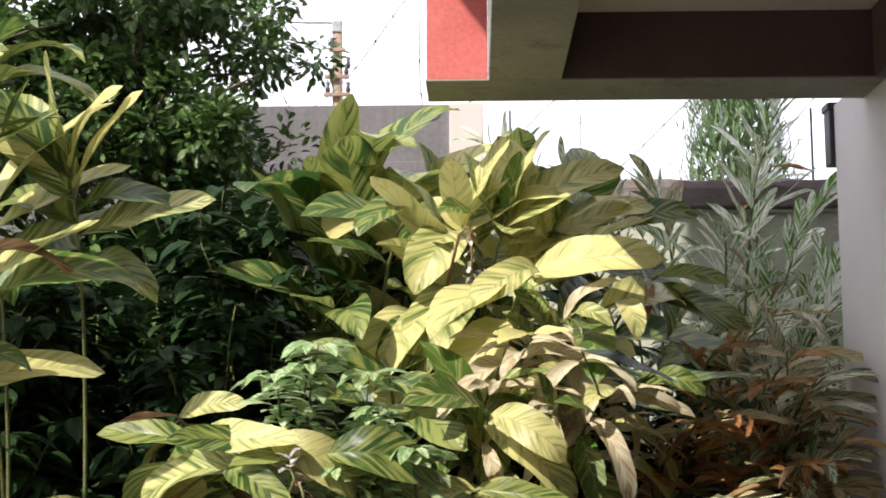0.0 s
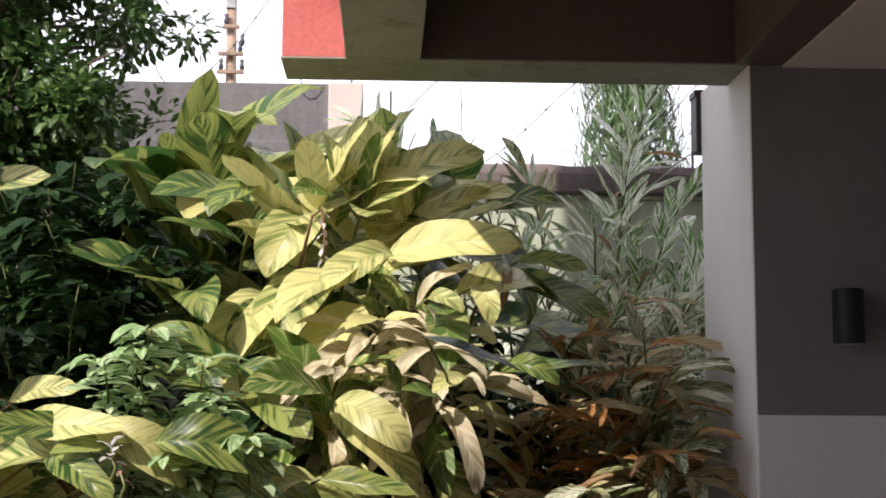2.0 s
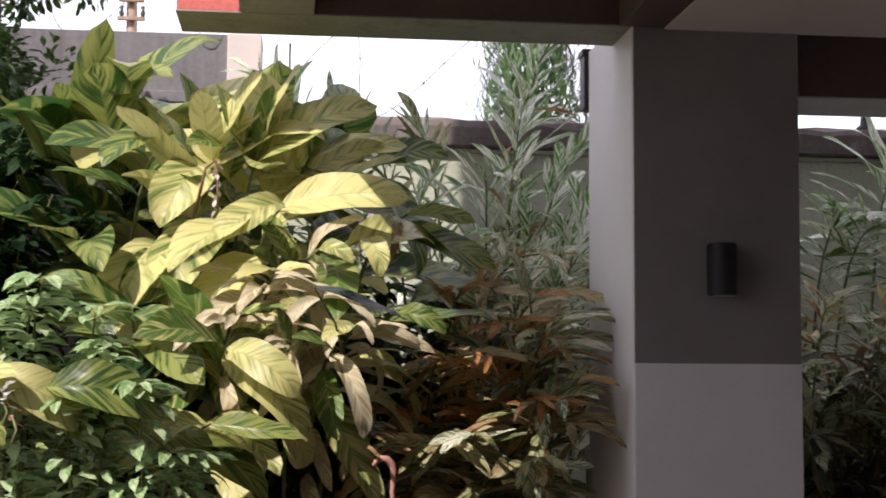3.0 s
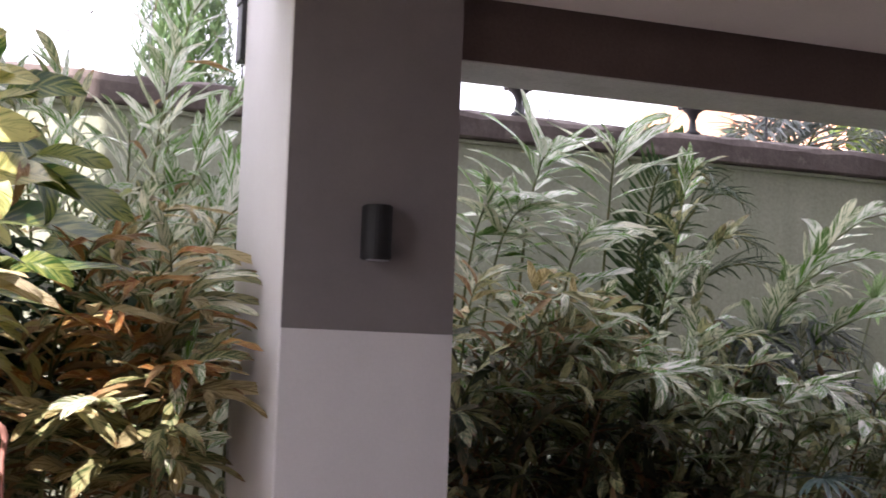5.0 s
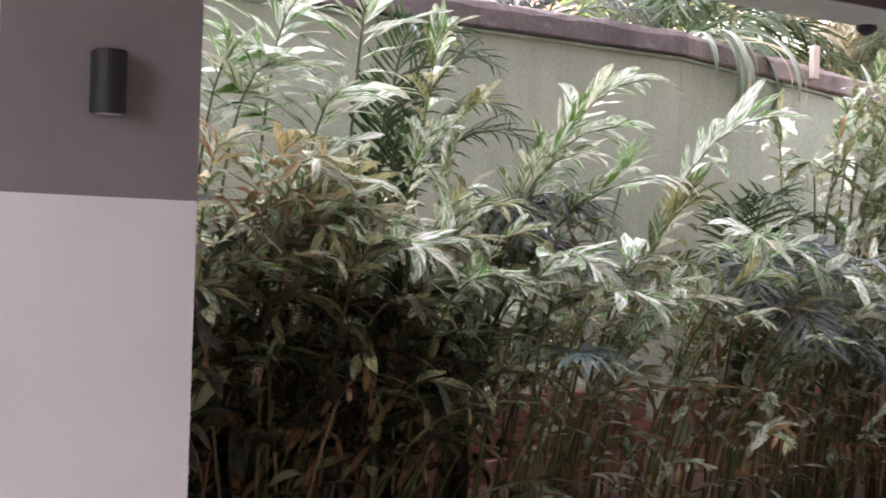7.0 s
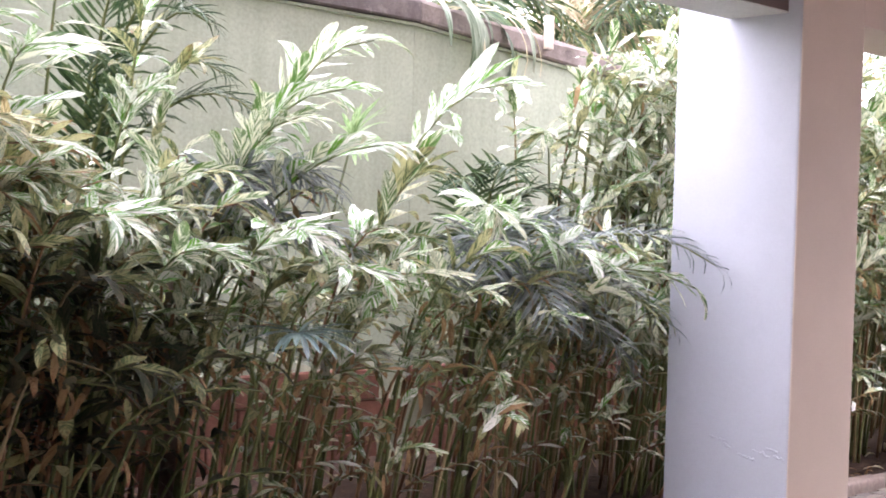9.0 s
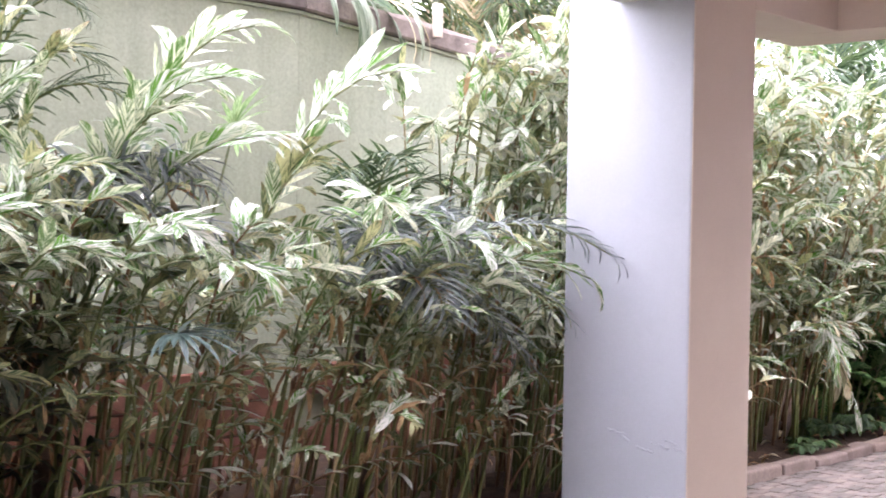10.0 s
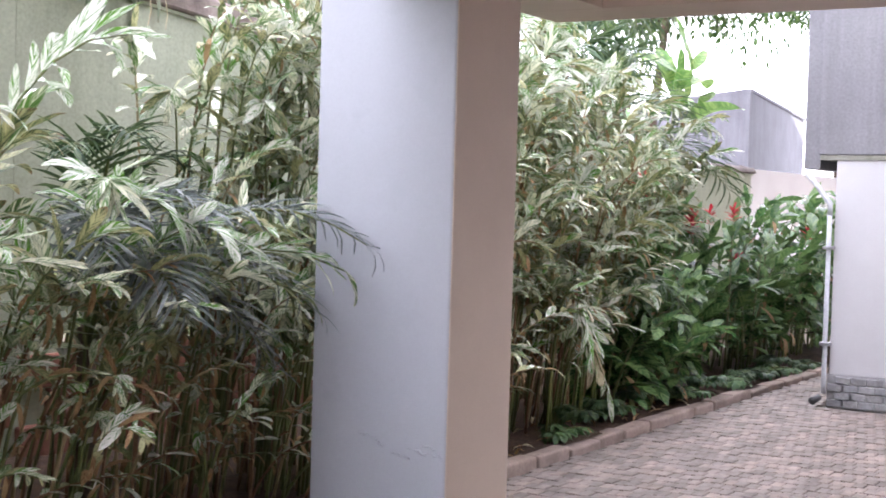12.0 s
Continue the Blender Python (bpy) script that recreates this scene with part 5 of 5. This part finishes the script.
finial(2.07)
finial(3.19)


def razor_wire(x0, x1, y, z, r, turns, seed, label):
    e = thing("razor_wire", (x0, y, z), label, "razor wire")
    rg2 = random.Random(seed)
    n = int(turns * 26)
    pts = []
    for i in range(n + 1):
        a = 2 * math.pi * turns * i / n
        rr = r * (1 + 0.18 * math.sin(a * 0.37 + seed))
        pts.append(Vector(((x1 - x0) * i / n + 0.12 * math.sin(a), math.cos(a) * rr * 0.7, math.sin(a) * rr)))
    vs, fs = tube(pts, [0.003] * (n + 1), 4)
    w = under("coil", mesh_of("coil", vs, fs, "steel"), e)
    V, F = [], []
    for i in range(0, n, 2):
        p = pts[i]
        t = (pts[min(i + 1, n)] - pts[max(i - 1, 0)]).normalized()
        s2 = t.cross(Vector((rg2.uniform(-1, 1), rg2.uniform(-1, 1), rg2.uniform(-1, 1)))).normalized()
        k = len(V)
        V += [p + s2 * 0.009, p - s2 * 0.009, p + t * 0.012 + s2 * 0.002, p - t * 0.012 - s2 * 0.002]
        F += [(k, k + 2, k + 1, k + 3)]
    tagged(under("barbs", mesh_of("barbs", V, F, "steel"), w), kind="stuff")
    for sx in range(int((x1 - x0) / 1.6) + 1):
        vs, fs = tube([(sx * 1.6, 0, -r - 0.25), (sx * 1.6, 0, r * 0.6)], [0.007, 0.006], 6)
        under("stake", mesh_of("stake", vs, fs, "dark_metal"), e)
    return e


razor_wire(-1.1, 4.0, YW + 0.1, 3.0, 0.27, 7, 3, "coil of galvanised razor wire above the wall")
razor_wire(-4.2, -1.2, YW + 0.1, 3.46, 0.34, 4, 5, "coil of galvanised razor wire above the taller wall")

pole = thing("utility_pole", (-2.60, 9.0, -0.05), "weathered utility pole with crossarms and a fuse switch", "utility pole")
vs, fs = tube([(0, 0, 0), (-0.02, 0, 2.8), (-0.05, 0, 5.55)], [0.075, 0.06, 0.05], 10)
under("post", mesh_of("post", vs, fs, "pole_wood", smooth=True), pole)
for z, w in ((5.25, 0.08), (4.98, 0.12), (4.80, 0.13)):
    part("crossarm", box_bm(-w - 0.04, w - 0.04, -0.10, -0.06, z - 0.018, z + 0.018, 0.005), "pole_wood", pole)
for x, z in ((-0.09, 5.26), (0.05, 4.99), (0.07, 5.06), (-0.13, 4.81), (0.07, 4.81)):
    vs, fs = tube([(x, -0.08, z), (x, -0.08, z + 0.04), (x, -0.08, z + 0.07), (x, -0.08, z + 0.11)], [0.014, 0.028, 0.015, 0.024], 8)
    under("insulator", mesh_of("insulator", vs, fs, "dark_metal", smooth=True), pole)
part("top_box", box_bm(-0.10, 0.0, -0.06, 0.04, 5.44, 5.56, 0.01), "steel", pole)
a, b3 = Vector((-2.6, 9.0, 5.5)), Vector((-7.5, 16, 8.6))
vs, fs = tube([a.lerp(b3, i / 12) - Vector((0, 0, 1.0 * (i / 12) * (1 - i / 12))) for i in range(13)], [0.009] * 13, 4)
tagged(under("power_line", mesh_of("power_line", vs, fs, "dark_metal")), "thin dark overhead power line", "cable")

# weeping mast tree
rw = random.Random(14)
wt = thing("weeping_tree", (1.12, 8.3, -0.05), "tall weeping mast tree with hanging leaves", "tree")
vs, fs = tube([(0, 0, 0), (0.03, 0, 2.6), (0, 0, 5.6)], [0.09, 0.06, 0.02], 8)
wtr = under("trunk", mesh_of("trunk", vs, fs, "bark", smooth=True), wt)
pl = []
for j in range(230):
    z = 3.0 + 2.5 * j / 230
    az = j * 2.4
    r = (0.40 + 0.34 * (1 - (z - 3.0) / 2.5)) * rw.uniform(0.65, 1.1)
    b0 = Vector((0, 0, z + 0.15))
    p1, p2 = b0 + Vector((math.cos(az) * r * 0.9, math.sin(az) * r * 0.9, 0.12)), b0 + Vector((math.cos(az) * r, math.sin(az) * r, -rw.uniform(0.3, 0.75)))
    if j % 12 == 0:
        lv, lf = tube([bez(b0, p1, p2, i / 4) for i in range(5)], [0.014 - 0.002 * i for i in range(5)], 5)
        under("limb", mesh_of("limb", lv, lf, "bark"), wtr)
    for q in range(34):
        s = 0.3 + 0.7 * q / 33
        at = bez(b0, p1, p2, s)
        d = Vector((rw.gauss(0, 0.35), rw.gauss(0, 0.35), -1))
        pl.append(orient(at + Vector((rw.gauss(0, 0.02), rw.gauss(0, 0.02), 0)), d, Vector((math.cos(az), math.sin(az), 0.4)), rw.uniform(0.08, 0.15)))
tagged(under("crown", joined_leaves(pl, 0.16, "leaf_weeping", "crown", (0.2, 0.4), 3), wt), kind="stuff")

rt = random.Random(31)
limb_tree("tree", (4.6, 14.0, -0.05), rt, 5.3, 1.3, 0.12, 22, 3500, 0.16, 0.4, "leaf_far", "yellow-green tree far behind the wall")
limb_tree("tree", (0.2, 13.0, -0.05), rt, 3.9, 0.9, 0.10, 16, 1800, 0.13, 0.4, "leaf_far", "small yellow-green tree behind the wall")
limb_tree("tree", (2.4, 15.0, -0.05), rt, 4.6, 1.2, 0.10, 16, 2500, 0.15, 0.4, "leaf_far", "small yellow-green tree behind the wall")

# neighbour's house with a tiled roof
nh = thing("neighbour_house", (12.3, 13.9, 1.28), "neighbour's house with an orange clay tile roof", "house")
part("wall", box_bm(-1.6, 3.6, 0.0, 6.0, -1.35, 3.6, 0.02), "paint_light", nh)
for x in (-0.6, 2.0):
    w = part("window", box_bm(x - 0.6, x + 0.6, -0.04, 0.03, 1.2, 2.6, 0.01), "dark_metal", nh)
    part("window_frame", box_bm(x - 0.03, x + 0.03, -0.06, -0.03, 1.2, 2.6, 0.004), "paint_white", w)
V, F = [], []
for i in range(40):
    for j in range(15):
        x0, y0 = -5.0 + i * 0.26, -0.7 + j * 0.27
        if x0 < -2.1 + j * 0.16 or x0 > 4.2 - j * 0.16:
            continue
        z0 = 3.35 + j * 0.135
        k = len(V)
        V += [(x0, y0, z0), (x0 + 0.13, y0, z0 + 0.06), (x0 + 0.25, y0, z0), (x0, y0 + 0.3, z0 + 0.12), (x0 + 0.13, y0 + 0.3, z0 + 0.18), (x0 + 0.25, y0 + 0.3, z0 + 0.12)]
        F += [(k, k + 1, k + 4, k + 3), (k + 1, k + 2, k + 5, k + 4)]
rf = under("roof", mesh_of("roof", V, F, "roof_tile"), nh)
part("roof_deck", box_bm(0.2, 1.6, 3.2, 6.8, 3.3, 5.3, 0.02), "roof_tile", rf)

# palms and trees behind the right-hand wall
rq = random.Random(41)


def tall_palm(at, crown_z, n, reach, label, mat="leaf_palm", dryf=0.0):
    fr = []
    for i in range(n):
        a = i * 2.4 + rq.uniform(-0.3, 0.3)
        d = reach * rq.uniform(0.7, 1.1)
        fr.append(((at[0] + math.cos(a) * d, at[1] + math.sin(a) * d, crown_z + rq.uniform(-0.6, 0.7)), rq.uniform(0.3, 0.8)))
    return palm("palm", at, fr, rq, label, mat, 30, 0.5, 0.055, crown_z - at[2], "palm", 1.0)


tall_palm((6.6, 4.2, -0.05), 2.9, 10, 1.1, "feather palm rising behind the wall")
tall_palm((8.2, 4.6, -0.05), 3.0, 10, 1.3, "feather palm with some yellowed fronds behind the wall", "leaf_palm_dry")
tall_palm((9.6, 4.4, -0.05), 3.2, 10, 1.3, "feather palm rising behind the wall")
tall_palm((11.3, 5.0, -0.05), 3.3, 10, 1.4, "feather palm rising behind the wall", "leaf_far")
tall_palm((14.0, 5.5, -0.05), 3.6, 10, 1.6, "tall feather palm behind the wall")
limb_tree("tree", (9.0, 8.0, -0.05), rq, 5.2, 1.8, 0.12, 24, 4500, 0.16, 0.35, "leaf_far", "leafy yellow-green tree behind the wall")
limb_tree("tree", (12.5, 8.5, -0.05), rq, 5.0, 2.0, 0.12, 24, 4500, 0.16, 0.35, "leaf_weeping", "leafy green tree behind the wall")
limb_tree("tree", (6.4, 9.0, -0.05), rq, 4.2, 1.5, 0.12, 20, 3500, 0.16, 0.35, "leaf_palm", "dark green tree behind the wall")
palm("palm", (15.9, 4.6, -0.05), [((15.4, 4.4, 3.55), 0.5), ((16.5, 4.4, 3.6), 0.5), ((17.4, 4.6, 3.85), 0.5), ((16.9, 4.2, 4.0), 0.4), ((15.0, 4.9, 3.8), 0.5), ((17.3, 5.3, 4.1), 0.4), ((14.8, 4.2, 4.2), 0.4), ((16.2, 3.8, 3.7), 0.6)], rq,
     "tall feather palm whose fronds hang above the wall", "leaf_palm", 34, 0.5, 0.06, 4.35, "palm", 1.0)
palm("palm", (13.9, 3.75, -0.05), [((14.3, 3.5, 2.80), 0.5), ((15.0, 3.5, 2.72), 0.5), ((13.4, 3.5, 2.75), 0.4), ((14.7, 3.4, 3.0), 0.4), ((13.8, 3.4, 2.6), 0.6)], rq,
     "bright green feather palm just behind the wall", "leaf_far", 30, 0.36, 0.07, 2.5, "palm", 0.9)
palm("palm", (27.8, 4.9, -0.05), [((22.3, 5.2, 4.9), 0.5), ((23.4, 5.0, 4.75), 0.5), ((24.4, 4.8, 4.95), 0.5), ((25.4, 5.0, 5.0), 0.5), ((23.0, 6.4, 5.2), 0.5), ((28.5, 5.6, 5.0), 0.5)], rq,
     "tall feather palm far along the wall", "leaf_palm", 36, 0.6, 0.06, 5.9, "palm", 1.0)
palm("palm", (4.95, 4.5, -0.05), [((4.2, 4.1, 2.95), 0.4), ((4.5, 4.0, 3.15), 0.4), ((5.2, 4.0, 3.2), 0.4), ((5.7, 4.1, 3.0), 0.4), ((4.6, 4.6, 3.4), 0.3), ((5.3, 4.9, 3.4), 0.3)], rq,
     "grey-green feather palm just behind the coping", "leaf_palm_blue", 28, 0.4, 0.06, 2.75, "palm", 0.9)
limb_tree("tree", (22.1, 6.6, -0.05), rq, 6.9, 4.4, 0.13, 30, 15000, 0.13, 0.4, "leaf_shrub", "tall dark-leaved tree hanging over the far end", low=0.72, droop=0.45)
# long strap leaves hanging over the coping, some dead
c12 = thing("strap_leaf_plant", (5.32, 3.35, 2.25), "strap-leaved plant hanging over the coping, partly dead", "plant")
vs, fs = tube([(0, 0, -2.25), (0, 0, -0.9), (0, -0.03, 0.45)], [0.06, 0.05, 0.035], 7)
stt = under("trunk", mesh_of("trunk", vs, fs, "bark"), c12)
for i, (dx, dy, key, L) in enumerate(((-0.25, -0.75, "strap", 0.85), (-0.05, -0.7, "strap", 1.0), (0.1, -0.8, "strap_dead", 0.9), (0.25, -0.7, "strap", 1.05), (0.35, -0.75, "strap_dead", 1.1), (0.5, -0.7, "strap", 0.95), (0.6, -0.6, "strap_dead", 1.0), (0.8, -0.6, "strap", 0.9), (0.0, 0.6, "strap", 0.9), (-0.6, 0.1, "strap", 0.9), (0.15, -0.6, "strap", 0.8), (-0.1, -0.8, "strap", 1.1), (0.2, -0.85, "strap", 1.15), (0.05, -0.9, "strap", 0.95), (0.4, -0.85, "strap", 1.0))):
    under("leaf", LEAVES[key][i % 3], stt, orient(Vector((dx * 0.25, -0.05, 0.42)), Vector((dx, dy, 0.75)), UP, L))

# grey building beyond the far end
gb = thing("grey_building", (26.4, 6.25, -0.05), "plain grey rendered building beyond the boundary wall", "building")


def prism(plan, z0, z1):
    q = len(plan)
    vs = [(x, y, z) for z in (z0, z1) for x, y in plan]
    fs = [(k, (k + 1) % q, q + (k + 1) % q, q + k) for k in range(q)] + [tuple(range(q))[::-1], tuple(range(q, 2 * q))]
    return vs, fs


# its corner stands towards the drive; one side runs back along the wall
vs, fs = prism([(0.0, 0.0), (8.9, 1.55), (11.6, 7.75), (6.0, 6.8)], 0.0, 3.80)
under("wall", mesh_of("wall", vs, fs, "grey_blue"), gb)
vs, fs = prism([(-0.03, -0.03), (8.94, 1.52), (11.64, 7.79), (5.98, 6.84)], 3.80, 3.86)
under("parapet", mesh_of("parapet", vs, fs, "grey_blue"), gb)

# ---------------------------------------------------------------- house at the end of the drive
hs = thing("house", (10.0, 0.02, 0), "pale house corner with a grey overhanging upper storey and stone plinth", "house")
part("lower_wall", box_bm(0.02, 2.5, -6.4, 0.0, 0.237, 1.9, 0.006), "house_white", hs)
plinth = part("plinth", box_bm(0.012, 2.5, -6.4, 0.012, -0.05, 0.235, 0.004), "stone", hs)
# Mostly unseen; length and height added to shade the far grey building
part("upper_storey", box_bm(0.0, 23.0, -6.4, 0.13, 1.84, 12.5, 0.008), "house_grey", hs)
part("upper_pilaster", box_bm(0.06, 2.4, 0.131, 0.255, 1.735, 12.0, 0.008), "house_grey", hs)
part("soffit", box_bm(0.01, 2.5, -6.3, 0.12, 1.80, 1.838, 0.004), "soffit", hs)
dp = thing("downpipe", (9.965, 0.042, 0), "light grey plastic downpipe with an elbow", "downpipe")
vs, fs = tube([(0.10, 0.22, 1.72), (0.04, 0.10, 1.60), (0.0, 0.0, 1.48), (0, 0, 1.40)], [0.020] * 4, 10)
under("elbow", mesh_of("elbow", vs, fs, "pipe", smooth=True), dp)
vs, fs = tube([(0, 0, 1.41), (0, 0, 0.18), (0.0, 0.0, 0.10)], [0.018] * 3, 10)
under("pipe", mesh_of("pipe", vs, fs, "pipe", smooth=True), dp)
for z in (0.45, 1.15):
    part("bracket", box_bm(-0.036, 0.05, -0.036, 0.036, z, z + 0.025, 0.004), "steel", dp)
vs, fs = tube([(0.0, 0.03, 0.07), (-0.04, 0.045, 0.055), (-0.08, 0.06, 0.045)], [0.024, 0.025, 0.028], 10)
under("outlet", mesh_of("outlet", vs, fs, "dark_metal", smooth=True), dp, None, "grey drain outlet lying on the paving")

# ---------------------------------------------------------------- paving, kerb and stones
pav = tagged(box("pavement", 5.2, 12.6, -6.5, 0.63, -0.10, -0.012, "joint"), "block-paved drive with sandy joints", "pavement", kind="structure")
# Unseen floor, kept paler than the pavers to bounce light up
tagged(box("floor", -9.0, 5.197, -6.5, 0.56, -0.10, -0.004, "floor"), "unseen plain floor of the carport, kept pale to bounce light", "floor", kind="structure")
pb = box_bm(-0.0585, 0.0585, -0.0285, 0.0285, -0.05, 0.0, 0.004, 1)
pmesh = bpy.data.meshes.new("paver")
pb.to_mesh(pmesh)
pb.free()
pmesh.materials.append(M["paver"])
rv = random.Random(3)
near, rest = [], []
for j in range(104):
    for i in range(60):
        y = 0.59 - j * 0.0605 - (0.03 if i % 2 else 0.0)
        x = 5.30 + i * 0.1205
        if x > 12.3 or (x > 9.9 and y < 0.1):
            continue
        (near if x < 7.3 and y > -0.80 and len(near) < 299 else rest).append((x, y))
for x, y in near:
    ob = under("paver", pmesh, pav, Matrix.Translation((x, y, rv.uniform(-0.004, 0.003))) @ Euler((rv.uniform(-0.015, 0.015), rv.uniform(-0.01, 0.01), rv.uniform(-0.02, 0.02))).to_matrix().to_4x4())
pv = np.array([tuple(v.co) for v in pmesh.vertices])
pf = [tuple(p.vertices) for p in pmesh.polygons]
V, F = [], []
for x, y in rest:
    off = len(V) * len(pv)
    V.append(pv + np.array((x, y, rv.uniform(-0.004, 0.003))))
    F += [tuple(q + off for q in f) for f in pf]
tagged(under("pavers", mesh_of("pavers", np.concatenate(V), F, "paver_joined"), pav), "weathered grey-brown concrete block pavers", kind="stuff")

kb = box_bm(-0.195, 0.195, -0.055, 0.055, -0.08, 0.045, 0.018, 3)
kmesh = bpy.data.meshes.new("kerbstone")
kb.to_mesh(kmesh)
kb.free()
kmesh.materials.append(M["kerb"])
kmesh.polygons.foreach_set("use_smooth", [True] * len(kmesh.polygons))
kerb = thing("kerb", (8.0, 0.69, 0), "row of rounded pinkish concrete kerbstones along the bed", "kerb", kind="structure")
for i in range(28):
    x = 1.3 + i * 0.395 - 8.0
    if 4.5 < x + 8.0 < 5.1:
        continue
    under("kerbstone", kmesh, kerb, Matrix.Translation((x, 0.02 + rv.uniform(-0.012, 0.012) - (max(0, i - 22) * 0.012), rv.uniform(-0.015, 0.008))) @ Euler((rv.uniform(-0.05, 0.05), rv.uniform(-0.02, 0.02), rv.uniform(-0.04, 0.04))).to_matrix().to_4x4())

# dull red stones along the foot of the boundary wall
for wl, x0, x1, yy in ((wall_main, 0.3, 4.9, YW), (wall_right, 4.95, 9.2, YW + 0.01)):
    bb = box_bm(-0.195, 0.195, -0.05, 0.0, -0.088, 0.088, 0.008, 1)
    bmesh_me = bpy.data.meshes.new("stone_block")
    bb.to_mesh(bmesh_me)
    bb.free()
    bmesh_me.materials.append(M["brick"])
    for j in range(3):
        n = int((x1 - x0) / 0.4)
        for i in range(n):
            under("stone_block", bmesh_me, wl, Matrix.Translation((x0 + 0.2 + i * 0.4 + (0.2 if j % 2 else 0) - wl.location.x, rv.uniform(-0.012, -0.002), 0.09 + j * 0.185)))

# stones of the house plinth
sb = box_bm(-0.012, 0.012, -0.056, 0.056, -0.0265, 0.0265, 0.006, 1)
smesh = bpy.data.meshes.new("plinth_stone")
sb.to_mesh(smesh)
sb.free()
smesh.materials.append(M["stone"])
for j in range(4):
    for i in range(24):
        under("plinth_stone", smesh, plinth, Matrix.Translation((0.004 + rv.uniform(-0.007, 0.004), -0.05 - i * 0.116 - (0.058 if j % 2 else 0), 0.03 + j * 0.057)) @ Euler((rv.uniform(-0.08, 0.08), 0, rv.uniform(-0.03, 0.03))).to_matrix().to_4x4())
